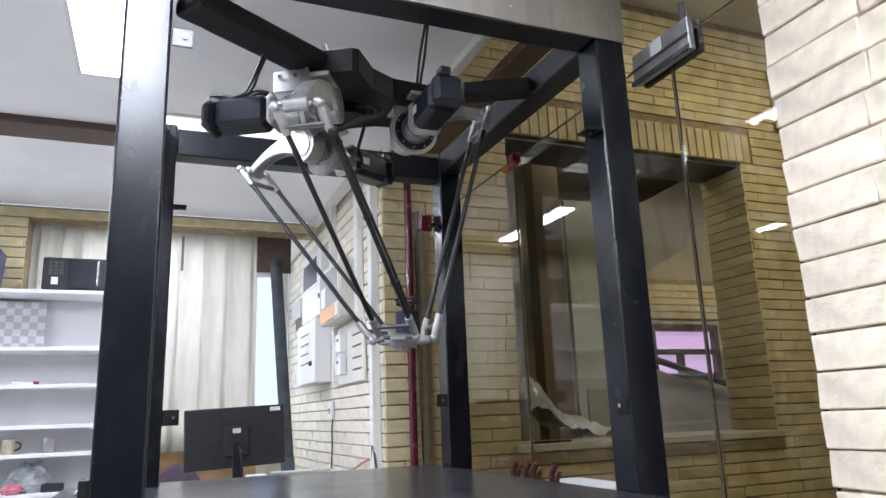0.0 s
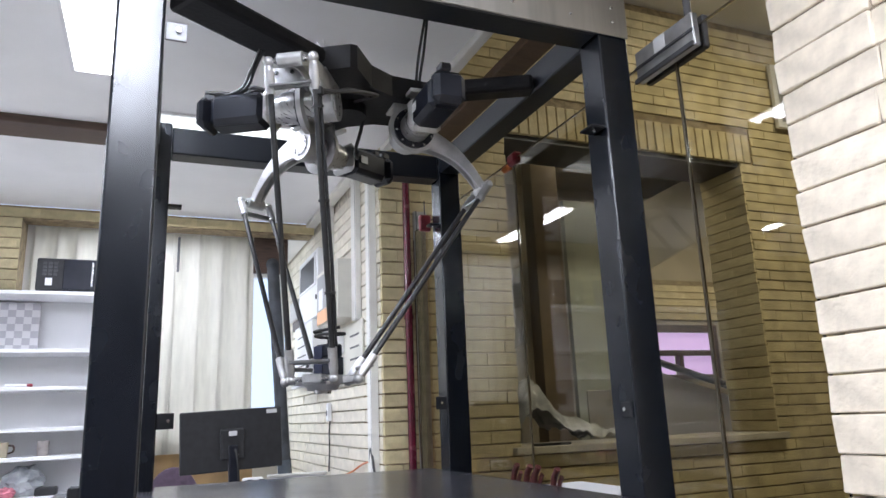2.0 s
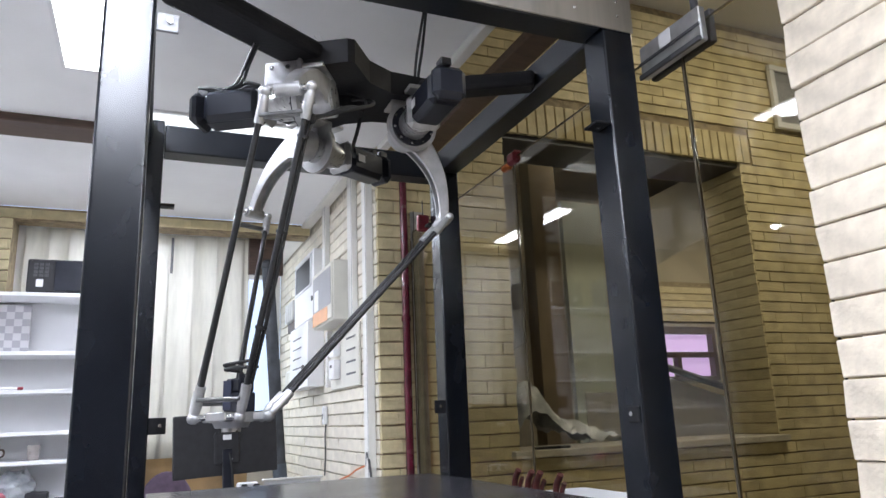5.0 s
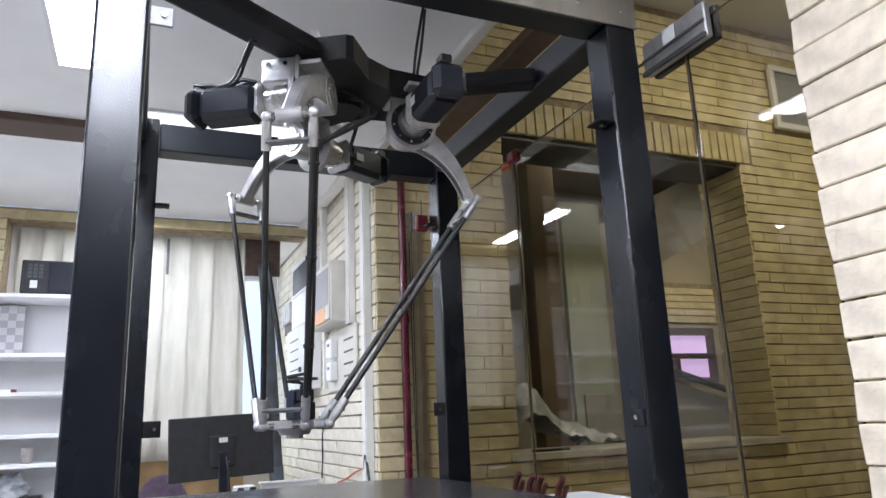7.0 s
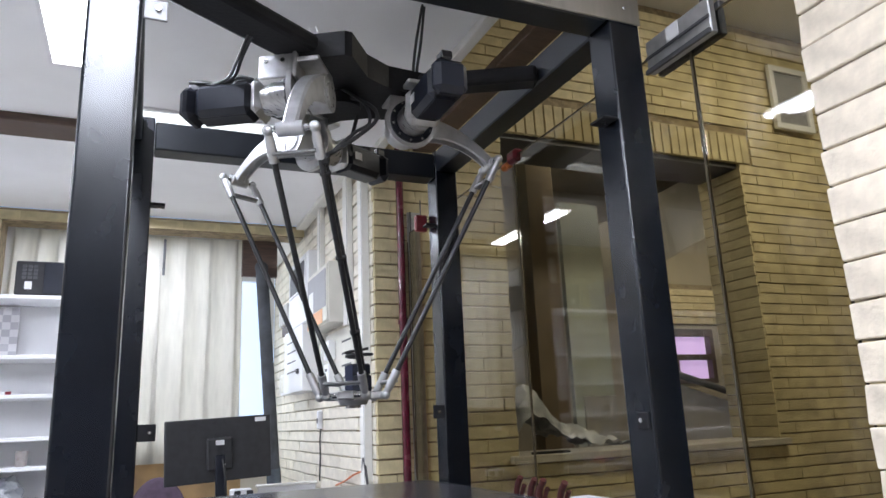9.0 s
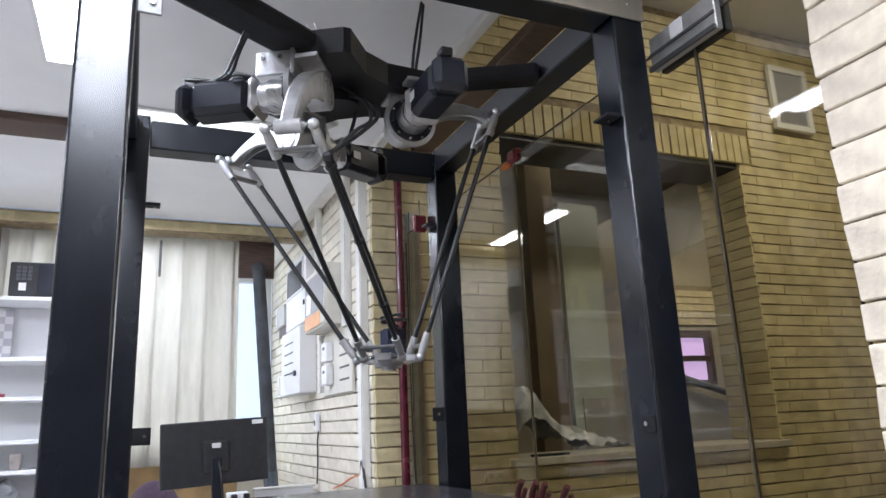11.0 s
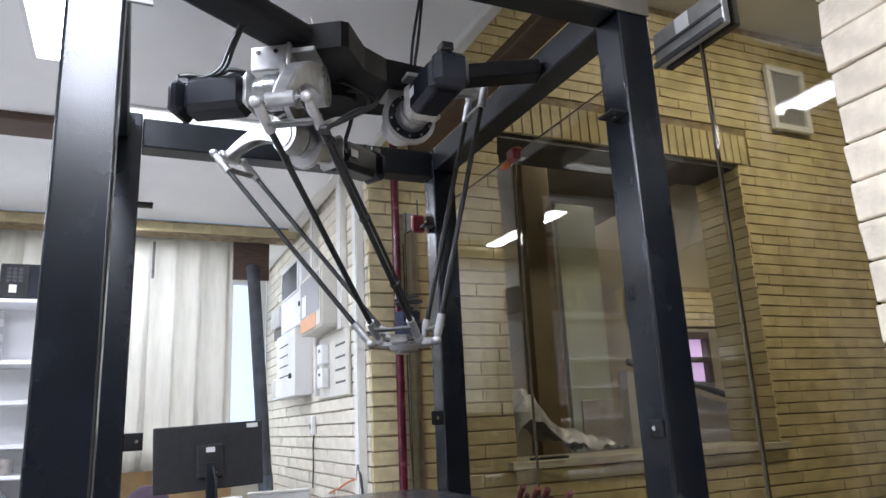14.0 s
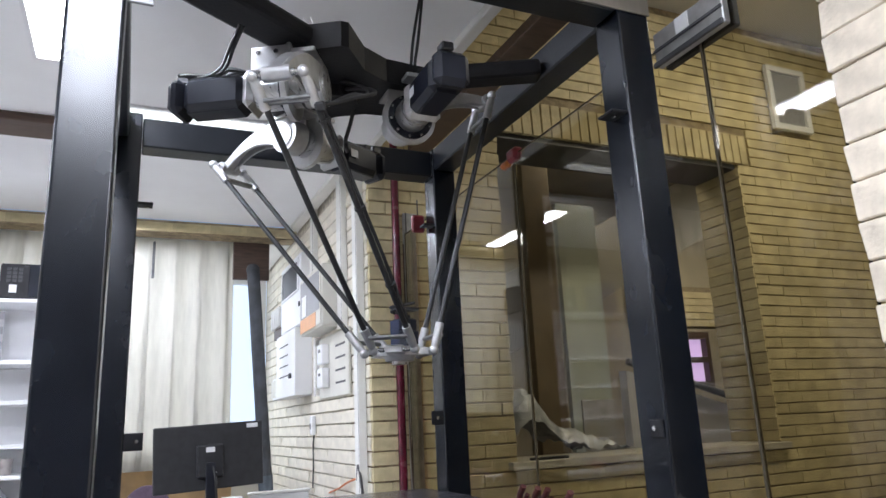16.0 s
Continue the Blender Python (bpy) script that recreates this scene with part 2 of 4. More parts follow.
setting("wall_fascia", HALLP, "plastered upstand over the ceiling edge", "wall", (0.93, 0.954, -2.6, 2.95, CEIL + 0.1, 3.6))
setting("ceiling_strip", BROWN, "dark brown strip high over the glass partition", "rail", (1.155, 1.262, -2.6, 2.955, CEIL, CEIL + 0.04), bevel=0.003)
# out of view; white to bounce light onto ceiling and frame
setting("unseen_wall_west", WALLP, "unseen white side wall added to bounce light", "wall", (-3.6, -3.5, -2.6, 6.0, 0, CEIL))
# out of view; dark so that the posts reflect little light
setting("unseen_wall_south", BROWN, "unseen dark wall added behind the viewer to darken reflections", "wall", (-3.5, 1.1, -2.7, -2.6, 0, CEIL))
setting("wall_hall_south", HALLP, "plastered wall of the stair hall", "wall", (1.2, 5.6, -2.7, -2.6, 0, 3.6))
setting("wall_hall_east", HALLP, "plastered end wall of the stair hall", "wall", (5.6, 5.7, -2.6, 5.7, 0, 3.6))
setting("wall_back", HALLP, "ochre plastered wall behind the opening", "wall", (1.06, 3.86, 4.7, 4.8, 0, 3.0), (4.58, 5.6, 4.7, 4.8, 0, 3.0), (3.86, 4.58, 4.7, 4.8, 0, 1.40), (3.86, 4.58, 4.7, 4.8, 1.86, 3.0))
setting("ceiling_beam", BROWN, "dark brown stained beam under the ceiling", "beam", (-3.5, -0.02, 3.02, 3.20, CEIL - 0.035, CEIL), bevel=0.004)
setting("wall_niche", WALLP, "white plaster round the window niche", "wall", (-0.75, -0.70, 4.62, 5.6, 0, CEIL), (-0.75, 0.955, 4.66, 5.6, CEIL - 0.05, CEIL + 0.06), (-0.75, -0.62, 5.5, 5.6, 0, CEIL), (-0.62, 0.95, 5.5, 5.6, 0, 0.95), (-0.62, 0.95, 5.5, 5.6, 2.36, CEIL))
setting("wall_panel_low", WOOD, "light brown wooden panelling under the curtain", "panelling", (-0.70, 0.62, 4.72, 4.76, 0.0, 1.02), bevel=0.004)
setting("backdrop", SKYPANE, "bright overcast daylight outside the window", "backdrop", (-1.2, 1.6, 5.95, 5.96, 0.3, 2.9))

# window of the niche
w1 = tagged(new("window_1"), "tall white framed window behind the curtain", "window", kind="structure")
simple("window_frame", WHITE, w1, (-0.62, -0.57, 5.52, 5.58, 0.95, 2.36), (0.90, 0.95, 5.52, 5.58, 0.95, 2.36), (-0.57, 0.90, 5.52, 5.58, 0.95, 1.0), (-0.57, 0.90, 5.52, 5.58, 2.31, 2.36), (0.14, 0.19, 5.52, 5.58, 1.0, 2.31))
simple("window_sill", STONE, w1, (-0.62, 0.95, 5.42, 5.50, 0.93, 0.96), bevel=0.003)

# window with violet light in the back hall
w2 = tagged(new("window_2"), "small window glowing violet with brown frame bars", "window", kind="structure")
simple("window_frame", BROWN, w2, (3.86, 3.90, 4.68, 4.74, 1.40, 1.86), (4.54, 4.58, 4.68, 4.74, 1.40, 1.86), (3.90, 4.54, 4.68, 4.74, 1.80, 1.86), (3.90, 4.54, 4.68, 4.74, 1.40, 1.44), (3.90, 4.54, 4.68, 4.74, 1.60, 1.645), (4.14, 4.18, 4.68, 4.74, 1.44, 1.60))
for a, b, c, d in ((3.90, 4.54, 1.645, 1.80), (3.90, 4.14, 1.44, 1.60), (4.18, 4.54, 1.44, 1.60)):
    simple("pane", VIOLET, w2, (a, b, 4.745, 4.755, c, d))

# stone sill and dark lintel soffit of the opening in the brick wall
setting("sill", STONE, "pale stone sill of the wall opening", "sill", (1.60, 3.34, 2.93, 3.34, 0.985, 1.02), bevel=0.004)
setting("lintel", DARKGREY, "dark steel lintel under the soldier course", "lintel", (1.62, 3.33, 3.0, 3.32, 2.615, 2.645))

# ---- ceiling lamps ----
# the last fixture is an added one, out of view
for lx, ly, sx, sy, _ in LAMPS:
    cl = thing("ceiling_light", "long white fluorescent ceiling light, one of them added, switched on", "ceiling light", (lx, ly, CEIL), "ceiling lights")
    simple("frame", WHITE, cl, (-sx / 2 - .012, sx / 2 + .012, -sy / 2 - .012, -sy / 2, -0.045, 0), (-sx / 2 - .012, sx / 2 + .012, sy / 2, sy / 2 + .012, -0.045, 0), (-sx / 2 - .012, -sx / 2, -sy / 2, sy / 2, -0.045, 0), (sx / 2, sx / 2 + .012, -sy / 2, sy / 2, -0.045, 0))
    simple("diffuser", LAMPGLOW, cl, (-sx / 2, sx / 2, -sy / 2, sy / 2, -0.036, -0.030))
cl = thing("strip_light", "narrow white fluorescent strip light, switched on", "ceiling light", (0.22, 2.88, CEIL), "ceiling lights")
simple("frame", WHITE, cl, (-0.40, 0.40, -0.06, 0.06, -0.012, 0))
simple("diffuser", STRIPGLOW, cl, (-0.38, 0.38, -0.045, 0.045, -0.028, -0.012), bevel=0.004)

# ---- the machine's frame ----
Z_DECK = 1.008
cell = thing("machine_frame", "glossy black square-tube steel frame round the robot", "steel frame")
TOP = EYE + 0.912
for x, y in ((-0.106, 1.11), (0.906, 1.11), (0.907, 2.109), (-0.074, 2.109)):
    bm = bmesh.new()
    box(bm, x, x + 0.08, y, y + 0.08, 0.03, TOP, bevel=0.005, seg=3)
    po = part("post", bm, POST, cell, smooth=True)
    bm = bmesh.new()
    rod(bm, (x + 0.04, y + 0.04, 0), (x + 0.04, y + 0.04, 0.03), 0.03)
    part("foot", bm, RUBBER, po)
for spec in ((-0.025, 0.905, 1.112, 1.188, EYE + 0.834, EYE + 0.911), (0.007, 0.906, 2.112, 2.186, EYE + 0.812, EYE + 0.900),
             (0.909, 0.983, 1.191, 2.108, EYE + 0.834, EYE + 0.910), (-0.103, -0.029, 1.191, 2.108, EYE + 0.834, EYE + 0.910),
             (0.909, 0.983, 1.191, 2.108, 0.30, 0.38), (-0.103, -0.029, 1.191, 2.108, 0.30, 0.38), (-0.025, 0.905, 1.112, 1.188, 0.30, 0.38), (0.007, 0.906, 2.112, 2.186, 0.30, 0.38),
             (0.909, 0.983, 1.191, 2.108, 0.90, 0.98), (-0.103, -0.029, 1.191, 2.108, 0.90, 0.98), (-0.025, 0.905, 1.112, 1.188, 0.90, 0.98), (0.007, 0.906, 2.112, 2.186, 0.90, 0.98)):
    bm = bmesh.new()
    box(bm, *spec, bevel=0.004)
    part("beam", bm, BEAM, cell)


def tab(spec, hole, axis, material=BASEBLACK):
    bm = bmesh.new()
    box(bm, *spec, bevel=0.0015)
    tb = part("bracket", bm, material, cell)
    bm = bmesh.new()
    h, a = Vector(hole), Vector(axis)
    rod(bm, h - a * 0.004, h + a * 0.004, 0.005, seg=12)
    part("bolt", bm, STEEL, tb, "bright steel bolt")


tab((0.006, 0.052, 2.112, 2.118, EYE - 0.025, EYE + 0.020), (0.036, 2.111, EYE - 0.002), (0, 1, 0))
tab((0.868, 0.907, 2.112, 2.118, EYE + 0.003, EYE + 0.045), (0.886, 2.111, EYE + 0.024), (0, 1, 0))
tab((0.868, 0.907, 2.112, 2.150, EYE + 0.640, EYE + 0.648), (0.886, 2.130, EYE + 0.640), (0, 0, 1))
tab((0.006, 0.045, 2.112, 2.150, EYE + 0.640, EYE + 0.648), (0.030, 2.130, EYE + 0.640), (0, 0, 1))
tab((0.900, 0.906, 1.118, 1.150, EYE - 0.035, EYE - 0.003), (0.899, 1.134, EYE - 0.018), (1, 0, 0))
tab((0.868, 0.906, 1.116, 1.165, EYE + 0.602, EYE + 0.608), (0.885, 1.135, EYE + 0.602), (0, 0, 1))
tab((-0.025, 0.013, 1.135, 1.141, EYE + 0.664, EYE + 0.700), (-0.002, 1.134, EYE + 0.684), (0, 1, 0), ZINC)
# small catch on the outside of the near post
tab((-0.122, -0.106, 1.12, 1.16, EYE - 0.20, EYE - 0.10), (-0.123, 1.14, EYE - 0.12), (1, 0, 0))

hp = thing("header_panel", "brushed steel sheet riveted across the frame's top", "metal panel")
simple("sheet", SHEET, hp, (-0.104, 0.986, 1.104, 1.109, EYE + 0.833, EYE + 1.06), bevel=0.0008)
for x in (-0.07, 0.08, 0.23, 0.38, 0.53, 0.68, 0.83, 0.945):
    for z in (0.868, 0.905):
        if z == 0.868 or x > 0.9 or x < 0:
            bm = bmesh.new()
            bmesh.ops.create_uvsphere(bm, u_segments=10, v_segments=6, radius=0.0035, matrix=Matrix.Translation((x, 1.104, EYE + z)))
            part("rivet", bm, STEEL, hp)

deck = thing("work_deck", "glossy black laminate work table of the machine", "table top")
bm = bmesh.new()
prism(bm, [(-0.25, 0.95), (0.900, 0.95), (0.900, 2.26), (0.011, 2.26), (0.011, 2.104), (-0.079, 2.104), (-0.079, 2.26), (-0.25, 2.26)], Z_DECK - 0.022, Z_DECK, 0.002)
part("top", bm, DECK, deck)
simple("edge_band", RUBBER, deck, (0.901, 0.904, 1.20, 2.10, Z_DECK - 0.022, Z_DECK - 0.001))

# ---- the robot ----
HC = Vector((0.4426, 1.6276, EYE + 0.745))
RH, LA, LF, RE, HW = 0.1684, 0.2611, 0.6896, 0.0708, 0.0495
PHI = [radians(-120.84 + a) for a in (0, -120, 120)]
robot = thing("delta_robot", "three-armed delta robot with silver arms and black rods", "robot", HC)


def turn(a):
    return Matrix.Rotation(a, 4, "Z")


def star(bm):
    """Black base: a hub with three broad lobes towards the motors."""
    out = []
    for a in sorted((p % (2 * math.pi)) for p in PHI):
        r, t = Vector((math.cos(a), math.sin(a))), Vector((-math.sin(a), math.cos(a)))
        for u, v in ((0.10, -0.095), (0.205, -0.085), (0.215, -0.07), (0.215, 0.07), (0.205, 0.085), (0.10, 0.095)):
            q = r * u + t * v
            out.append((q.x, q.y))
    prism(bm, out, 0.070, 0.132, 0.0)


bm = bmesh.new()
star(bm)
part("base_plate", bm, BASEBLACK, robot, "thick black base plate")
for ang, off, length in ((212, 0.07, 0.555), (332, 0.04, 0.51), (92, 0.0, 0.478)):
    bm = bmesh.new()
    broad, low = (0.064, 0.089) if ang == 212 else (0.034, 0.088)
    box(bm, 0.11, length, -broad, 0.034, low, 0.131, bevel=0.012, seg=2, m=turn(radians(ang)) @ Matrix.Translation((0, off, 0)))
    part("support_bar", bm, BASEBLACK, robot, "black square tube carrying the base")
bm = bmesh.new()
box(bm, -0.095, 0.035, -0.10, 0.03, 0.1325, 0.170, bevel=0.014, seg=3)
box(bm, 0.030, 0.052, -0.08, 0.0, 0.1325, 0.158, bevel=0.004)
part("junction_box", bm, PLASTIC, robot)
bm = bmesh.new()
rod(bm, (0, 0, 0.04), (0, 0, 0.07), 0.05, seg=28)
part("hub_boss", bm, BASEBLACK, robot)


def motor_unit(a):
    """Bracket, gearbox and servo motor of one arm; the shaft lies along -y."""
    m = turn(a) @ Matrix.Translation((RH, 0, 0))
    bm = bmesh.new()
    box(bm, -0.055, 0.055, -0.062, -0.050, -0.005, 0.075, bevel=0.002)
    box(bm, -0.055, 0.055, -0.050, 0.012, 0.063, 0.0745, bevel=0.002)
    box(bm, 0.042, 0.052, -0.132, -0.0500, 0.030, 0.087, bevel=0.002)
    box(bm, -0.01, 0.060, -0.0495, -0.0400, 0.024, 0.087, bevel=0.002)
    box(bm, -0.03, 0.0415, -0.132, -0.0625, 0.0755, 0.0865, bevel=0.002)
    rod(bm, (0, -0.050, 0), (0, -0.0625, 0), 0.068, seg=40)
    bm.transform(m)
    br = part("mount", bm, ALU, robot, "silver angle bracket with bolts", smooth=True)
    for y in (-0.114, -0.074):
        bm = bmesh.new()
        rod(bm, (0.052, y, 0.070), (0.057, y, 0.070), 0.0055, seg=8)
        bm.transform(m)
        part("bolt", bm, STEEL, br)
    bm = bmesh.new()
    rod(bm, (0, -0.063, 0), (0, -0.112, 0), 0.041, seg=32)
    rod(bm, (0, -0.112, 0), (0, -0.140, 0), 0.037, 0.034, seg=32)
    bm.transform(m)
    part("gearbox", bm, ALU_D, robot, "round machined gearbox", smooth=True)
    bm = bmesh.new()
    rod(bm, (0, -0.0625, 0), (0, -0.069, 0), 0.057, seg=36)
    bm.transform(m)
    ring = part("flange_ring", bm, MOTOR, robot, "dark ring with silver bolts", smooth=True)
    for k in range(10):
        b = k * math.pi / 5 + 0.2
        bm = bmesh.new()
        rod(bm, (0.0525 * math.cos(b), -0.069, 0.0525 * math.sin(b)), (0.0525 * math.cos(b), -0.072, 0.0525 * math.sin(b)), 0.0035, seg=8)
        bm.transform(m)
        part("bolt", bm, STEEL, ring)
    bm = bmesh.new()
    box(bm, -0.045, 0.045, -0.158, -0.134, -0.045, 0.045, bevel=0.013)
    bm.transform(m)
    part("motor_flange", bm, ALU, robot, "pale square motor flange with cut corners")
    bm = bmesh.new()
    box(bm, -0.040, 0.040, -0.296, -0.158, -0.040, 0.040, bevel=0.013)
    box(bm, -0.041, 0.041, -0.335, -0.2965, -0.041, 0.041, bevel=0.014)
    box(bm, -0.024, 0.024, -0.290, -0.17, -0.0415, 0.0415, bevel=0.001)
    bm.transform(m)
    mo = part("servo_motor", bm, MOTOR, robot, "black servo motor")
    bm = bmesh.new()
    box(bm, -0.022, 0.006, -0.328, -0.296, 0.042, 0.062, bevel=0.003)
    box(bm, -0.020, 0.004, -0.285, -0.262, 0.042, 0.058, bevel=0.003)
    bm.transform(m)
    part("connector", bm, PLASTIC, mo)
    if a != PHI[0]:
        bm = bmesh.new()
        box(bm, -0.0440, -0.0432, -0.205, -0.178, -0.010, 0.012)
        bm.transform(m)
        part("rating_label", bm, LABELW, mo, "small white rating label")
    bm = bmesh.new()
    rod(bm, (0, -0.050, 0), (0, -0.030, 0), 0.040, seg=32)
    rod(bm, (0, -0.030, 0), (0, 0.026, 0), 0.030, seg=32)
    bm.transform(m)
    part("output_shaft", bm, ALU_D, robot, smooth=True)


for a in PHI:
    motor_unit(a)
for dx, r in ((-0.014, 0.0045), (0.002, 0.0050)):
    bm = bmesh.new()
    tube(bm, [(dx, -0.325, 0.066), (dx + 0.004, -0.29, 0.060), (dx - 0.004, -0.24, 0.056), (dx + 0.006, -0.20, 0.064), (dx, -0.165, 0.056)], r)
    bm.transform(turn(PHI[0]) @ Matrix.Translation((RH, 0, 0)))
    part("cable", bm, RUBBER, robot, "black cable along the motor top", smooth=True)


def upper_arm():
    """A bowed cast arm from the hip hub to the elbow: flat sides, smooth back, a channel along its hollow side."""
    bm = bmesh.new()
    n, rings, bow = 24, [], 0.034
    for i in range(n + 1):
        s = i / n
        x = LA * s
        z = bow * math.sin(math.pi * s) ** 0.9 + 0.008 * (1 - s)
        h = 0.0135 + 0.0265 * (1 - s) ** 1.7
        w = 0.0205 - 0.004 * s
        ds = bow * math.pi * math.cos(math.pi * s) / LA
        nx, nz = -ds / math.hypot(1, ds), 1 / math.hypot(1, ds)
        lip, bed, r = w * 0.62, -h + min(0.016, h * 0.9) * min(1, 6 * s, 6 * (1 - s)), 0.005
        prof = [(-w + r, h), (w - r, h), (w, h - r), (w, -h + 0.002), (w - 0.002, -h), (lip, -h), (lip * 0.9, bed), (-lip * 0.9, bed), (-lip, -h), (-w + 0.002, -h), (-w, -h + 0.002), (-w, h - r)]
        rings.append([bm.verts.new((x + nx * q, y, z + nz * q)) for y, q in prof])
    for r0, r1 in zip(rings, rings[1:]):
        for k in range(12):
            bm.faces.new((r0[k], r1[k], r1[(k + 1) % 12], r0[(k + 1) % 12]))
    bm.faces.new(rings[0])
    bm.faces.new(rings[-1][::-1])
    bmesh.ops.recalc_face_normals(bm, faces=bm.faces)
    rod(bm, (0, -0.0225, 0.002), (0, 0.0225, 0.002), 0.045, seg=40)
    rod(bm, (LA, -0.027, 0), (LA, 0.027, 0), 0.0150, seg=24)
    return bm


ARMS, RODS, BARS = [], [], []
for a in PHI:
    arm = part("upper_arm", upper_arm(), ALU, robot, "curved cast aluminium upper arm", smooth=True)
    bm = bmesh.new()
    rod(bm, (LA, -HW, 0), (LA, HW, 0), 0.0055, seg=12)
    for s in (-1, 1):
        rod(bm, (LA, s * 0.027, 0), (LA, s * 0.034, 0), 0.008, seg=16)
    part("elbow_shaft", bm, STEEL, arm, smooth=True)
    for k in range(6):
        b = k * math.pi / 3
        bm = bmesh.new()
        rod(bm, (0.028 * math.cos(b), 0.0225, 0.028 * math.sin(b)), (0.028 * math.cos(b), 0.0245, 0.028 * math.sin(b)), 0.004, seg=8)
        part("hub_bolt", bm, STEEL, arm)
    ARMS.append(arm)
    pair = []
    for s in (-1, 1):
        bm = bmesh.new()
        rod(bm, (0, 0, 0.062), (0, 0, LF - 0.062), 0.0066, seg=14)
        rd = part("forearm_rod", bm, CARBON, robot, "slim black carbon forearm rod", smooth=True)
        bm = bmesh.new()
        ball(bm, (0, 0, 0), 0.0120)
        rod(bm, (0, 0, 0.008), (0, 0, 0.020), 0.0085, 0.0100, seg=14)
        rod(bm, (0, 0, 0.020), (0, 0, 0.068), 0.0105, seg=14)
        part("upper_socket", bm, ALU, rd, "silver ball socket", smooth=True)
        bm = bmesh.new()
        ball(bm, (0, 0, LF), 0.0120)
        rod(bm, (0, 0, LF - 0.020), (0, 0, LF - 0.008), 0.0100, 0.0085, seg=14)
        rod(bm, (0, 0, LF - 0.068), (0, 0, LF - 0.020), 0.0105, seg=14)
        part("lower_socket", bm, ALU, rd, "silver ball socket", smooth=True)
        pair.append(rd)
    RODS.append(pair)
    two = []
    for d in (0.056, LF - 0.038):
        bm = bmesh.new()
        rod(bm, (0, -HW - 0.004, 0), (0, HW + 0.004, 0), 0.0052, seg=10)
        rod(bm, (0.013, -HW + 0.004, 0), (0.013, HW - 0.004, 0), 0.0042, seg=10)
        two.append((d, part("spring_bar", bm, DSTEEL, robot, "thin steel spring bar between the rods", smooth=True)))
    BARS.append(two)

# cable clipped to one forearm rod
bm = bmesh.new()
tube(bm, [(0.011, 0.006, 0.07), (0.013, 0.006, 0.25), (0.011, 0.008, 0.45), (0.014, 0.004, LF - 0.06)], 0.004, n=5)
part("cable", bm, RUBBER, RODS[0][1])
for z in (0.10, 0.3, 0.5):
    bm = bmesh.new()
    rod(bm, (0.004, 0.002, z), (0.004, 0.002, z + 0.006), 0.0125, seg=12)
    part("cable_tie", bm, RUBBER, RODS[0][1])

platform = part("moving_platform", bmesh.new(), ALU, robot, "round silver moving platform")
bm = bmesh.new()
rod(bm, (0, 0, -0.010), (0, 0, 0.010), 0.047, seg=36)
rod(bm, (0, 0, -0.022), (0, 0, -0.010), 0.034, 0.040, seg=36)
for a in PHI:
    box(bm, 0.03, RE + 0.008, -0.022, 0.022, -0.009, 0.011, bevel=0.003, m=turn(a))
bm.to_mesh(platform.data)
bm.free()
platform.data.materials.clear()
platform.data.materials.append(ALU)
for a in PHI:
    bm = bmesh.new()
    rod(bm, (RE, -HW, 0), (RE, HW, 0), 0.0055, seg=12)
    bm.transform(turn(a))
    part("wrist_shaft", bm, STEEL, platform, smooth=True)
WM = Matrix.Translation((0.014, 0, 0)) @ turn(radians(-60))
bm = bmesh.new()
box(bm, -0.027, 0.027, -0.021, 0.024, 0.011, 0.052, bevel=0.003, m=WM)
box(bm, -0.025, 0.025, -0.019, 0.022, 0.052, 0.082, bevel=0.004, m=WM)
rod(bm, (0.022, 0.004, 0.082), (0.022, 0.004, 0.092), 0.010, seg=16)
gm = part("wrist_motor", bm, MOTOR, platform, "small black wrist motor")
bm = bmesh.new()
box(bm, -0.026, 0.002, -0.0225, -0.0212, 0.016, 0.078, m=WM)
part("motor_face", bm, BLUEFACE, platform, "blue anodised motor face")
bm = bmesh.new()
rod(bm, (0, 0, -0.030), (0, 0, -0.022), 0.020, seg=24)
part("tool_flange", bm, ALU_D, platform, smooth=True)
bm = bmesh.new()
loop = [(0.018 + 0.034 * math.cos(k * 0.62 + 2.2), 0.002 + 0.026 * math.sin(k * 0.62 + 2.2), 0.101 + 0.0009 * k) for k in range(13)]
tube(bm, [(0.022, 0.004, 0.090), (0.014, 0.010, 0.098)] + loop + [(0.036, -0.022, 0.120)], 0.0038, n=4)
part("cable", bm, RUBBER, platform, "looped black cable")

for p0, p1 in (((-0.090, -0.150, 0.125), (-0.119, -0.160, 0.160)), ((-0.085, -0.150, 0.128), (-0.100, -0.150, 0.172)), ((-0.110, -0.130, 0.134), (-0.060, -0.170, 0.134))):
    bm = bmesh.new()
    rod(bm, p0, p1, 0.0018, seg=6)
    part("cable_tie", bm, LABELW, robot, "loose white cable tie tail")
# slack cable from the base to the forearm rod: swings as one stiff loop
SLACK, ANCHOR = 0.415, Vector((-0.011, -0.014, 0.066))
bm = bmesh.new()
tube(bm, [(0, 0, 0), (0.055, 0.004, 0.045), (0.096, 0.0, 0.115), (0.104, -0.004, 0.19), (0.072, 0.0, 0.29), (0.030, 0.0, 0.365), (0.004, 0.004, SLACK)], 0.0048)
tube(bm, [(0.0, 0.03, 0.0), (0.040, 0.022, 0.055), (0.078, 0.010, 0.12), (0.088, -0.006, 0.20), (0.062, 0.006, 0.29), (0.024, 0.0, 0.365), (0.004, -0.004, SLACK)], 0.0040)
box(bm, -0.004, 0.016, -0.010, 0.010, SLACK - 0.012, SLACK + 0.012, bevel=0.004)
slack = part("slack_cable", bm, RUBBER, robot, "slack pair of black cables looping to the rod", smooth=True)

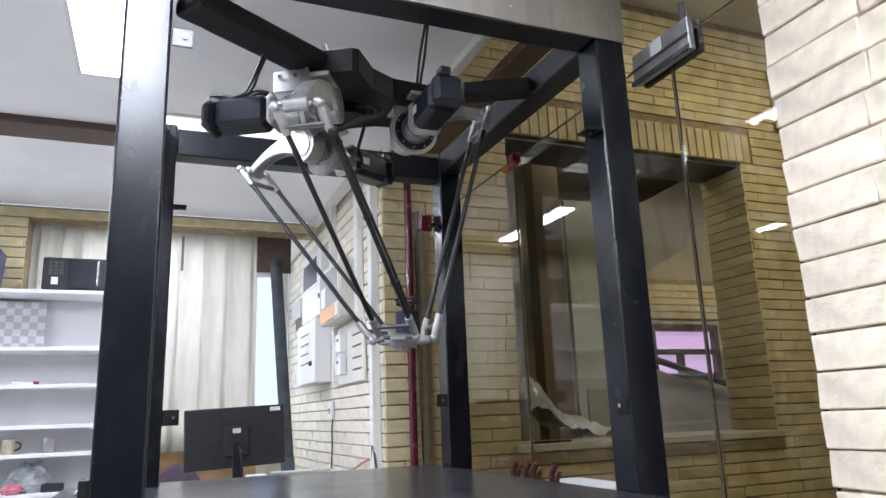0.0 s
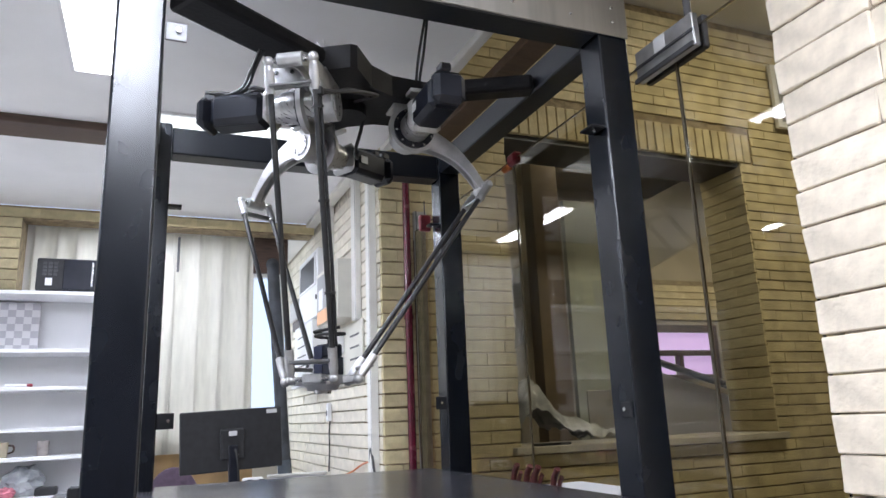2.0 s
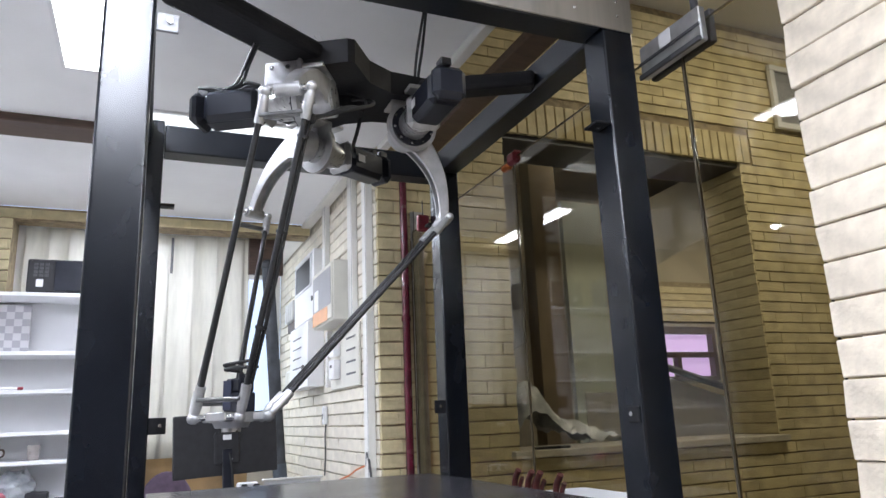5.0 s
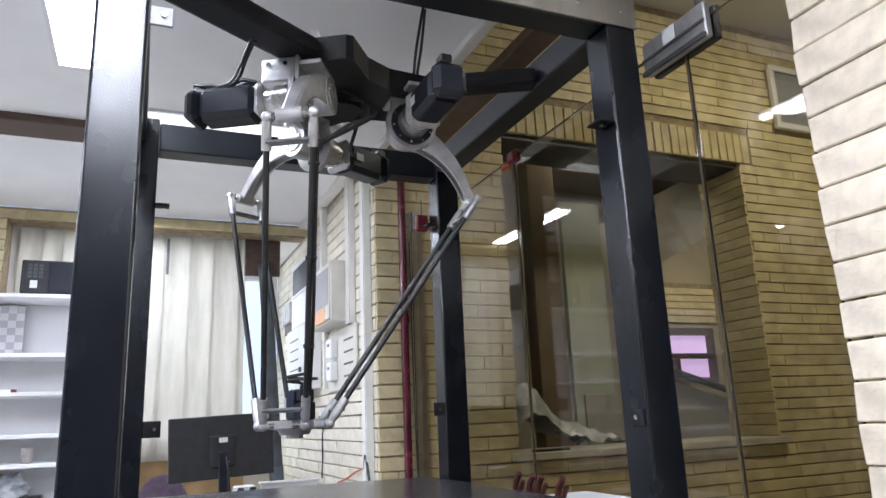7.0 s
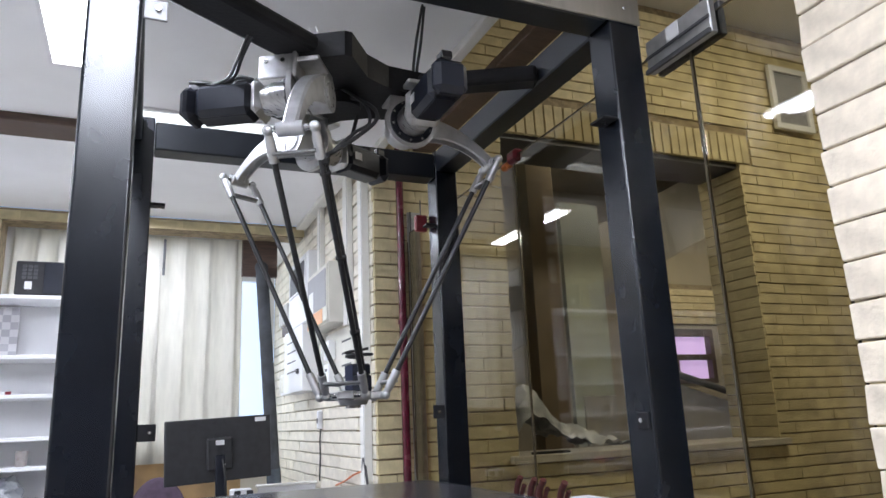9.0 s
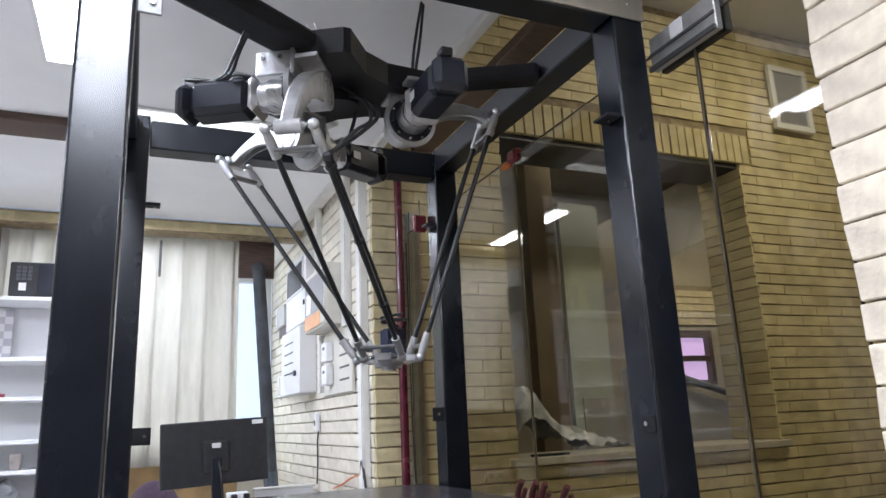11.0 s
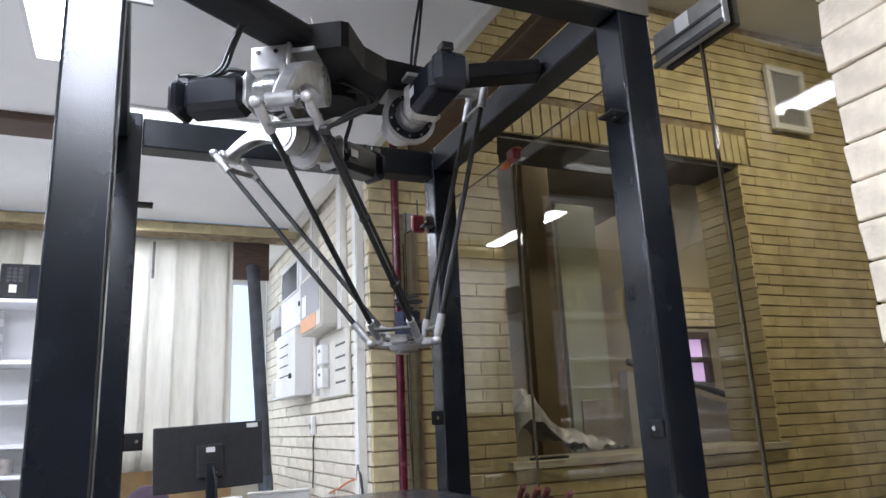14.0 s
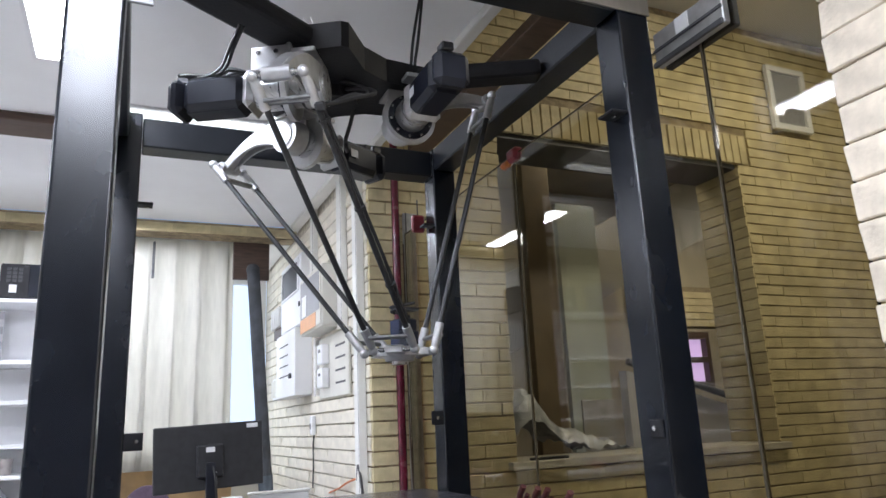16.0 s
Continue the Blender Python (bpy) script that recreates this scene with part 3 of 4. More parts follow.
# fixed cables of the robot
for pts, r in (([(-0.10, 0.02, 0.15), (-0.16, -0.06, 0.165), (-0.24, -0.12, 0.17), (-0.33, -0.18, 0.165), (-0.42, -0.24, 0.145)], 0.007),
               ([(-0.08, 0.0, 0.16), (-0.15, -0.08, 0.18), (-0.23, -0.15, 0.175), (-0.31, -0.20, 0.17), (-0.42, -0.26, 0.16)], 0.006),
               ([(-0.255, -0.20, 0.089), (-0.268, -0.15, 0.062), (-0.275, -0.09, 0.048), (-0.30, -0.03, 0.050), (-0.352, 0.012, 0.057)], 0.0042),
               ([(-0.262, -0.205, 0.089), (-0.276, -0.15, 0.058), (-0.285, -0.09, 0.046), (-0.298, -0.05, 0.048), (-0.318, -0.008, 0.055)], 0.0036),
               ([(-0.05, -0.03, 0.136), (-0.12, -0.10, 0.140), (-0.18, -0.17, 0.137), (-0.25, -0.22, 0.142), (-0.34, -0.27, 0.137), (-0.43, -0.32, 0.137)], 0.009),
               ([(0.06, 0.03, 0.08), (0.05, 0.05, 0.02), (0.04, 0.07, -0.03), (0.06, 0.12, -0.03)], 0.005),
               ([(0.31, 0.171, 0.515), (0.27, 0.14, 0.35), (0.235, 0.08, 0.22), (0.22, 0.04, 0.15)], 0.0045),
               ([(0.32, 0.18, 0.515), (0.29, 0.15, 0.36), (0.25, 0.09, 0.23), (0.235, 0.03, 0.15)], 0.0045)):
    bm = bmesh.new()
    tube(bm, pts, r)
    part("cable", bm, RUBBER, robot, "black rubber cable", smooth=True)


# ---- glass partition ----
XG = 1.12
GT = EYE + 0.845
for y0, y1, lab, nm in ((0.822, 1.100, "narrow fixed pane of frameless bronze-tinted glass", "glass_partition"), (1.106, 1.931, "frameless bronze-tinted glass door with steel top fitting", "glass_door"), (1.937, 2.944, "fixed pane of frameless bronze-tinted glass", "glass_partition")):
    g = thing(nm, lab, "glass partition", (XG, y0, 0), "glass partition")
    bm = bmesh.new()
    box(bm, 0, 0.010, 0, y1 - y0, 0.01, GT, bevel=0.001)
    pane = part("pane", bm, GLASS, g)
    bm = bmesh.new()
    box(bm, -0.0008, 0.0108, -0.0022, -0.0002, 0.01, GT)
    if y0 > 1:
        part("edge_seal", bm, GLASSEDGE, g, "dark polished glass edge")
    else:
        bm.free()
    bm = bmesh.new()
    box(bm, -0.0008, 0.0108, 0, y1 - y0, GT + 0.0005, GT + 0.003)
    part("top_edge", bm, GLASSEDGE, g)
pf = thing("door_closer_fitting", "grey steel patch fitting clamped on the glass door", "door fitting", (XG, 1.032, GT))
simple("plate", ALU, pf, (-0.022, -0.002, -0.02, 0.19, -0.055, 0.03), bevel=0.003)
simple("clamp", DARKGREY, pf, (0.011, 0.030, -0.02, 0.19, -0.055, 0.03), bevel=0.003)
simple("lower_lip", DARKGREY, pf, (-0.030, -0.022, -0.02, 0.19, -0.058, -0.046), (-0.026, -0.022, -0.02, 0.19, -0.02, -0.012), bevel=0.001)
simple("sticker", LABELW, pf, (-0.0232, -0.022, 0.075, 0.115, -0.010, 0.028), label="white lock symbol sticker")
bm = bmesh.new()
rod(bm, (-0.012, 0.0, 0.03), (-0.012, 0.0, 0.075), 0.009)
part("pivot", bm, DARKGREY, pf, smooth=True)
rc = thing("glass_clip", "red and orange plastic clip on the glass edge", "clip", (XG, 1.933, GT))
simple("body", RED, rc, (-0.015, 0.025, -0.03, 0.03, -0.022, 0.024), bevel=0.01)
simple("jaw", ORANGE, rc, (-0.012, 0.022, 0.031, 0.08, -0.026, -0.002), bevel=0.008)
rc2 = thing("red_tag", "small red plastic tag hung by the back post", "tag", (0.895, 2.1915, EYE + 0.665))
simple("body", RED, rc2, (-0.035, 0.01, 0, 0.02, -0.025, 0.035), bevel=0.005)
simple("hanger", DARKGREY, rc2, (-0.014, -0.011, 0.008, 0.012, 0.035, 0.09))
ch = thing("glass_channel", "pale aluminium channel between glass and brick pier", "metal channel")
simple("channel", ALU, ch, (1.118, 1.185, 2.951, 2.966, 0, 2.15), bevel=0.002)
simple("seal", DARKGREY, ch, (1.128, 1.132, 2.945, 2.951, 0, 2.15))

# ---- red pipe on the pier ----
pp = thing("riser_pipe", "dark red painted riser pipe on the brick pier", "pipe")
bm = bmesh.new()
rod(bm, (1.075, 2.935, 0), (1.075, 2.935, 3.6), 0.018, seg=20)
part("pipe", bm, REDPIPE, pp, smooth=True)
for z in (0.6, 1.62, 2.35):
    bm = bmesh.new()
    rod(bm, (1.075, 2.935, z), (1.075, 2.935, z + 0.02), 0.022, seg=20)
    box(bm, 1.068, 1.082, 2.94, 2.972, z, z + 0.02)
    part("pipe_clamp", bm, REDPIPE, pp, smooth=True)
sp = thing("signal_wire", "thin brown wire hanging beside the pier", "wire")
bm = bmesh.new()
tube(bm, [(1.11, 2.94, 2.0), (1.112, 2.94, 1.4), (1.118, 2.94, 1.0), (1.12, 2.92, 0.92), (1.105, 2.92, 0.9)], 0.003)
part("wire", bm, BROWN, sp)

# ---- electric boxes on the pale brick wall ----
XW = 0.955


def wall_unit(name, label, y0, y1, z0, z1, d, material=CREAM):
    u = thing(name, label, "electric box", (XW - 0.002, y0, EYE + z0), "electric boxes on the wall")
    bm = bmesh.new()
    box(bm, -d, 0, 0, y1 - y0, 0, z1 - z0, bevel=0.004)
    part("body", bm, material, u)
    return u, y1 - y0, z1 - z0


u, w, h = wall_unit("meter_box", "white meter box with a grey window", 4.05, 4.62, 0.60, 1.02, 0.06, WHITE)
simple("window", DARKGREY, u, (-0.063, -0.060, 0.07, w - 0.06, h * 0.50, h - 0.04))
simple("window_rim", WHITE, u, (-0.068, -0.060, 0.05, 0.07, h * 0.47, h - 0.02), (-0.068, -0.060, w - 0.06, w - 0.04, h * 0.47, h - 0.02), (-0.068, -0.060, 0.07, w - 0.06, h * 0.47, h * 0.50), (-0.068, -0.060, 0.07, w - 0.06, h - 0.04, h - 0.02))
simple("lock", DARKGREY, u, (-0.068, -0.060, 0.02, 0.035, 0.10, 0.13), bevel=0.002)
u, w, h = wall_unit("switch_cabinet", "cream switch cabinet with paper labels", 3.38, 3.84, 0.490, 0.800, 0.105)
simple("door", CREAM, u, (-0.112, -0.105, 0.012, w - 0.012, 0.012, h - 0.012), bevel=0.002)
simple("door_panel", GREYP, u, (-0.1145, -0.112, 0.03, w - 0.03, 0.085, h - 0.03), bevel=0.0008, label="grey front panel")
simple("notice", LABELW, u, (-0.1165, -0.1145, w - 0.17, w - 0.07, 0.088, 0.20), label="white paper notice")
simple("warning_card", PEACH, u, (-0.1135, -0.112, 0.10, w - 0.02, 0.01, 0.082), label="peach coloured card")
u, w, h = wall_unit("fuse_box", "white fuse box with dark slots", 4.02, 4.55, 0.19, 0.57, 0.10, WHITE)
for i in range(4):
    simple("slot", DARKGREY, u, (-0.1015, -0.1, 0.18, w - 0.10, 0.12 + 0.06 * i, 0.128 + 0.06 * i))
simple("knob", DARKGREY, u, (-0.115, -0.1, 0.08, 0.11, 0.10, 0.13), bevel=0.004)
u, w, h = wall_unit("socket_box", "small pale socket boxes in a row", 4.60, 4.95, 0.20, 0.34, 0.05, WHITE)
for i in range(3):
    simple("socket", CREAM, u, (-0.062, -0.05, 0.02 + 0.11 * i, 0.11 + 0.11 * i, 0.015, 0.125), bevel=0.004)
u, w, h = wall_unit("switch_board", "cream backing board with small switches", 3.25, 3.80, 0.155, 0.470, 0.015, CREAM)
for i in range(4):
    simple("slot", DARKGREY, u, (-0.0165, -0.015, 0.05, 0.22, 0.06 + 0.06 * i, 0.070 + 0.06 * i))
for y, z in ((0.34, 0.17), (0.34, 0.05)):
    simple("switch", WHITE, u, (-0.055, -0.015, y, y + 0.10, z, z + 0.10), bevel=0.004)
    simple("switch_hole", DARKGREY, u, (-0.056, -0.055, y + 0.03, y + 0.07, z + 0.06, z + 0.075))
for name, y0, y1, z0, z1, d in (("cable_trunking", 3.30, 3.385, 0.47, 1.235, 0.03), ("cable_trunking", 3.88, 3.95, 0.80, 1.235, 0.03), ("cable_trunking", 3.035, 3.10, -1.19, 1.235, 0.035), ("cable_trunking", 3.04, 5.45, 1.235, 1.262, 0.06), ("cable_trunking", 3.82, 3.87, 0.175, 0.485, 0.03)):
    t_ = thing(name, "white plastic cable trunking on the brick wall", "cable trunking", (XW - 0.002, y0, EYE + z0), "cable trunking")
    simple("channel", TRUNK, t_, (-d, 0, 0, y1 - y0, 0, z1 - z0), bevel=0.002)
    if z1 - z0 > 0.2:
        simple("cover_groove", DARKGREY, t_, (-d - 0.0006, -d + 0.001, 0.004, 0.007, 0, z1 - z0))
rk = thing("tool_rack", "brown wooden rack with small pale tools", "tool rack", (XW - 0.002, 4.75, EYE + 0.62))
simple("board", BROWN, rk, (-0.02, 0, 0, 0.33, 0, 0.12), bevel=0.002)
for i in range(4):
    simple("tool", WHITE, rk, (-0.05, -0.02, 0.03 + 0.075 * i, 0.06 + 0.075 * i, 0.06, 0.20), bevel=0.006)
hs = thing("cord_switch", "small white switch hanging on a black cord", "switch", (0.945, 3.94, 1.175))
simple("body", WHITE, hs, (-0.022, 0.004, -0.018, 0.018, 0.0, 0.10), bevel=0.005)
simple("rocker", DARKGREY, hs, (-0.0245, -0.022, -0.008, 0.008, 0.03, 0.06), bevel=0.001)
ol = thing("orange_lead", "thin orange lead slung along the wall foot", "cable")
bm = bmesh.new()
tube(bm, [(0.942, 3.62, 0.90), (0.942, 3.45, 0.93), (0.940, 3.30, 0.965), (0.935, 3.14, 0.99)], 0.0045)
part("lead", bm, ORANGE, ol, smooth=True)
lc = thing("looped_cable", "grey cable looped at the foot of the trunking", "cable")
bm = bmesh.new()
tube(bm, [(0.93, 3.10, 0.86), (0.925, 3.09, 0.96), (0.92, 3.065, 1.045), (0.92, 3.04, 1.02), (0.925, 3.02, 0.93), (0.93, 3.01, 0.85)], 0.006)
part("cable", bm, DARKGREY, lc, smooth=True)
vc = thing("wall_cable", "thin black cable hanging on the wall", "cable")
bm = bmesh.new()
tube(bm, [(0.945, 3.945, 1.18), (0.94, 3.95, 1.12), (0.945, 3.965, 1.02), (0.94, 3.96, 0.90)], 0.004)
part("cable", bm, RUBBER, vc)

# ---- curtain, window valance and rolled screen ----
cu = thing("curtain", "ivory curtain of broad soft vertical folds", "curtain", (0, 4.60, 0))
rnd_c = random.Random(4)
edge = -0.70
while edge < 0.55:
    wide = rnd_c.uniform(0.10, 0.17)
    tip = min(edge + wide, 0.575)
    z0, z1 = EYE - 0.185, EYE + 1.20
    lean, turn_a = rnd_c.uniform(-0.012, 0.012), rnd_c.uniform(-0.22, 0.22)
    bm = bmesh.new()
    cols, rows_ = 14, 10
    grid = []
    for j in range(rows_ + 1):
        v = j / rows_
        row = []
        for i in range(cols + 1):
            u = i / cols
            x = edge - 0.010 + (tip - edge + 0.020) * u + lean * (1 - v)
            y = 0.024 * math.sin(math.pi * u) ** 1.3 * (1 - 0.35 * v) + turn_a * (u - 0.5) * 0.10 + 0.004 * math.sin(9 * v + 20 * edge) + 0.003 * math.sin(3 * math.pi * u + 4 * v)
            row.append(bm.verts.new((x, y, z0 + (z1 - z0) * v)))
        grid.append(row)
    for r0, r1 in zip(grid, grid[1:]):
        for i in range(cols):
            bm.faces.new((r0[i], r0[i + 1], r1[i + 1], r1[i]))
    c_ = part("fold", bm, CURTAIN, cu, smooth=True)
    so = c_.modifiers.new("thick", "SOLIDIFY")
    so.thickness = 0.002
    edge += wide
bm = bmesh.new()
rod(bm, (-0.70, 0, EYE + 1.205), (0.94, 0, EYE + 1.205), 0.012)
part("rail", bm, ALU_D, cu)
simple("control_wand", DARKGREY, cu, (0.100, 0.115, -0.06, -0.05, EYE + 0.93, EYE + 1.16), bevel=0.003)
vl = thing("window_valance", "dark brown wooden valance at the window head", "valance", (0, 4.55, 0))
simple("board", BROWN, vl, (0.575, 0.800, 0, 0.03, EYE + 0.945, EYE + 1.195), bevel=0.004)
rs = thing("rolled_screen", "tall dark grey rolled-up screen leaning in the corner", "rolled screen", (0.77, 4.50, 0))
bm = bmesh.new()
rod(bm, (0.085, 0, 0), (-0.075, 0.02, EYE + 0.99), 0.039, 0.039, seg=28)
ball(bm, (-0.077, 0.02, EYE + 1.0), 0.042, 24)
part("roll", bm, ROLLCLOTH, rs, smooth=True)
bm = bmesh.new()
rod(bm, (0.083, 0, 0.03), (0.015, 0.01, EYE - 0.25), 0.0430, seg=28)
part("sleeve", bm, mat("teal_grey_cloth", (0.09, 0.11, 0.13), 0.8, 0, 0.25, 10, 0.6, 60), rs, smooth=True)

# ---- white shelf unit with its things ----
SY = 4.10
shelf = thing("shelf_unit", "white open shelf unit along the far wall", "shelf unit", (0, SY, 0))
simple("side", WHITE, shelf, (-0.20, -0.175, 0, 0.28, 0, EYE + 0.715), bevel=0.002)
simple("side", WHITE, shelf, (-2.4, -2.375, 0, 0.28, 0, EYE + 0.715), bevel=0.002)
simple("back_board", WHITE, shelf, (-2.375, -0.20, 0.262, 0.272, 0.05, EYE + 0.70))
SH = [0.703, 0.395, 0.200, -0.008, -0.150, -0.345, -0.62, -0.9]
for z in SH:
    simple("shelf_board", WHITE, shelf, (-2.375, -0.20, 0.002, 0.262, EYE + z - 0.012, EYE + z + 0.008), bevel=0.002)


def on_shelf(name, label, cat, x, z, y=0.09):
    return thing(name, label, cat, (x, SY + y, EYE + z + 0.0085))


mw = on_shelf("microwave_oven", "black microwave oven standing on the shelf top", "microwave", -0.615, 0.703, 0.02)
simple("body", PLASTIC, mw, (0, 0.46, 0.012, 0.24, 0.006, 0.185), bevel=0.006)
simple("door", MOTOR, mw, (0.13, 0.445, 0.0, 0.012, 0.012, 0.178), bevel=0.003)
simple("window", mat("smoked_oven_glass", (0.03, 0.025, 0.02), 0.12, 0, 0.1, 10, 0, 10), mw, (0.30, 0.43, -0.002, 0.0, 0.03, 0.16))
simple("handle", STEEL, mw, (0.268, 0.278, -0.015, -0.001, 0.03, 0.165), bevel=0.003)
for i in range(3):
    for j in range(4):
        simple("button", DARKGREY, mw, (0.03 + 0.026 * i, 0.048 + 0.026 * i, 0.008, 0.012, 0.090 + 0.020 * j, 0.104 + 0.020 * j))
simple("sticker", LABELW, mw, (0.045, 0.078, 0.008, 0.0118, 0.035, 0.075))
cf = on_shelf("box_file", "navy blue card box leaning on the shelf top", "box file", -0.98, 0.703, 0.05)
simple("cover", NAVY, cf, (0, 0.14, 0, 0.18, 0.0, 0.235), bevel=0.003, m=Matrix.Rotation(radians(4), 4, "Y"))
bd = on_shelf("patterned_board", "grey checked card standing on the shelf", "card board", -1.10, 0.395, 0.20)
simple("card", CHECK, bd, (0, 0.50, 0, 0.01, 0, 0.27))
rm_ = on_shelf("marker_pen", "white marker pen with a red cap", "pen", -0.64, 0.200, 0.06)
bm = bmesh.new()
rod(bm, (-0.07, 0, 0.009), (0.03, 0, 0.009), 0.009)
part("barrel", bm, WHITE, rm_, smooth=True)
bm = bmesh.new()
rod(bm, (0.03, 0, 0.009), (0.055, 0, 0.009), 0.0095)
part("cap", bm, RED, rm_, smooth=True)
jr = on_shelf("storage_jar", "clear jar with a blue lid and brown contents", "jar", -0.79, -0.008)
bm = bmesh.new()
rod(bm, (0, 0, 0.001), (0, 0, 0.05), 0.027, seg=20)
part("contents", bm, BROWN, jr, smooth=True)
bm = bmesh.new()
rod(bm, (0, 0, 0.051), (0, 0, 0.10), 0.027, seg=20)
part("wall", bm, mat("milky_jar_wall", (0.6, 0.58, 0.58), 0.3, 0, 0.05, 20, 0, 20), jr, smooth=True)
bm = bmesh.new()
rod(bm, (0, 0, 0.10), (0, 0, 0.115), 0.030, seg=20)
part("lid", bm, NAVY, jr, "navy blue lid", smooth=True)
for x, m_, lab, hd in ((-0.70, mat("cream_glaze", (0.62, 0.54, 0.4), 0.3, 0, 0.1, 30, 0, 20), "cream glazed mug on the shelf", True), (-0.515, mat("grey_glaze", (0.42, 0.38, 0.36), 0.3, 0, 0.1, 30, 0, 20), "grey patterned mug on the shelf", False)):
    mg = on_shelf("mug", lab, "mug", x, -0.150)
    bm = bmesh.new()
    rod(bm, (0, 0, 0), (0, 0, 0.075), 0.026, 0.030, seg=24)
    part("cup", bm, m_, mg, smooth=True)
    if hd:
        bm = bmesh.new()
        tube(bm, [(0.026, 0, 0.06), (0.05, 0, 0.055), (0.052, 0, 0.03), (0.028, 0, 0.018)], 0.005)
        part("handle", bm, BROWN, mg, smooth=True)
for x, y, sx, sy, sz, m_, lab in ((-0.60, 0.12, 0.10, 0.08, 0.085, PLASTICBAG, "crumpled clear plastic bag of parts"), (-0.66, 0.04, 0.045, 0.04, 0.03, mat("pink_cloth", (0.6, 0.2, 0.25), 0.8, 0, 0.2, 30, 0.4, 90), "small bundle of pink cloth")):
    bg = on_shelf("plastic_bag" if sx > .06 else "cloth_bundle", lab, "bag" if sx > .06 else "cloth", x, -0.345, y)
    bm = bmesh.new()
    bmesh.ops.create_icosphere(bm, subdivisions=4, radius=1)
    for v in bm.verts:
        k = 1 + 0.28 * noise.noise(v.co * 2.3 + Vector((x * 9, 0, 0))) + 0.12 * noise.noise(v.co * 6)
        v.co = Vector((v.co.x * sx * k, v.co.y * sy * k, max(0, v.co.z * sz * k + sz * 0.7)))
    part("body", bm, m_, bg, smooth=True)
bb = on_shelf("blue_book", "dark blue book standing on the shelf", "book", -0.85, -0.345)
simple("cover", NAVY, bb, (-0.03, 0.12, 0, 0.02, 0, 0.075), bevel=0.002)
kb = on_shelf("black_case", "small black case on the lowest visible shelf", "case", -0.53, -0.345, 0.03)
simple("body", PLASTIC, kb, (0, 0.10, 0, 0.08, 0, 0.04), bevel=0.006)

# ---- desk, monitor, chair ----
dk = thing("desk", "grey desk against the brick wall", "desk", (0, 3.3, 0))
simple("top", GREYP, dk, (-0.35, 0.93, 0.0, 0.70, 0.735, 0.76), bevel=0.003)
for x in (-0.33, 0.88):
    for y in (0.03, 0.63):
        simple("leg", DARKGREY, dk, (x, x + 0.04, y, y + 0.04, 0, 0.735))
sc = thing("desk_screen", "low white desk screen with pale top rail", "desk screen", (0, 3.98, 0))
simple("panel", WHITE, sc, (0.62, 0.93, 0.030, 0.045, 0.0, 0.885), bevel=0.003)
simple("rail", TRUNK, sc, (0.61, 0.94, 0.02, 0.055, 0.8855, 0.900), bevel=0.004)
mn = thing("monitor", "black flat monitor seen from behind on the desk", "monitor", (0.388, 3.62, 0.76))
mn.rotation_euler = (0, radians(-2.2), radians(3))
simple("stand_base", PLASTIC, mn, (-0.12, 0.12, -0.09, 0.11, 0.0, 0.014), bevel=0.005)
simple("stand_neck", MOTOR, mn, (-0.022, 0.022, -0.030, 0.0, 0.014, 0.32), bevel=0.004)
bm = bmesh.new()
box(bm, -0.245, 0.245, 0.0, 0.032, 0.198, 0.492, bevel=0.006, seg=2)
part("housing", bm, PLASTIC, mn, "matt black rear housing")
simple("rear_hump", PLASTIC, mn, (-0.06, 0.06, -0.022, 0.0, 0.25, 0.40), bevel=0.008)
simple("vesa_label", LABELW, mn, (-0.020, 0.020, -0.0232, -0.022, 0.365, 0.388), label="small white rating label")
simple("corner_label", LABELW, mn, (0.17, 0.222, -0.0012, 0.0, 0.462, 0.482), label="white inventory sticker")
simple("lower_label", LABELW, mn, (-0.012, 0.025, -0.0232, -0.022, 0.272, 0.278))
bm = bmesh.new()
tube(bm, [(0.01, -0.03, 0.30), (0.015, -0.06, 0.24), (0.02, -0.05, 0.16), (0.03, -0.03, 0.02)], 0.006)
part("cable", bm, RUBBER, mn)
ad = thing("cable_adapter", "white twin cable adapter lying behind the monitor", "adapter", (0.46, 3.50, 0.76))
simple("stack", DARKGREY, ad, (-0.05, 0.06, -0.03, 0.03, 0, 0.135), bevel=0.004)
simple("body", WHITE, ad, (-0.045, 0.05, -0.025, 0.025, 0.136, 0.168), bevel=0.005)
for x in (-0.03, 0.025):
    simple("plug", PLASTIC, ad, (x, x + 0.028, -0.045, -0.026, 0.140, 0.162), bevel=0.004)
chair = thing("office_chair", "mauve fabric office chair behind the desk", "chair", (0.13, 4.25, 0))
bm = bmesh.new()
bmesh.ops.create_uvsphere(bm, u_segments=28, v_segments=18, radius=1)
for v in bm.verts:
    v.co = Vector((v.co.x * 0.16, v.co.y * 0.05 - 0.05 * v.co.x ** 2, 0.70 + v.co.z * 0.26))
part("backrest", bm, PURPLE, chair, smooth=True)
simple("seat", PURPLE, chair, (-0.22, 0.22, 0.02, 0.46, 0.42, 0.50), bevel=0.03)
bm = bmesh.new()
rod(bm, (0, 0.24, 0.06), (0, 0.24, 0.42), 0.03)
part("column", bm, PLASTIC, chair)
for k in range(5):
    bm = bmesh.new()
    rod(bm, (0, 0.24, 0.07), (0.27 * math.cos(k * 1.257), 0.24 + 0.27 * math.sin(k * 1.257), 0.03), 0.025, 0.015)
    part("leg", bm, PLASTIC, chair)

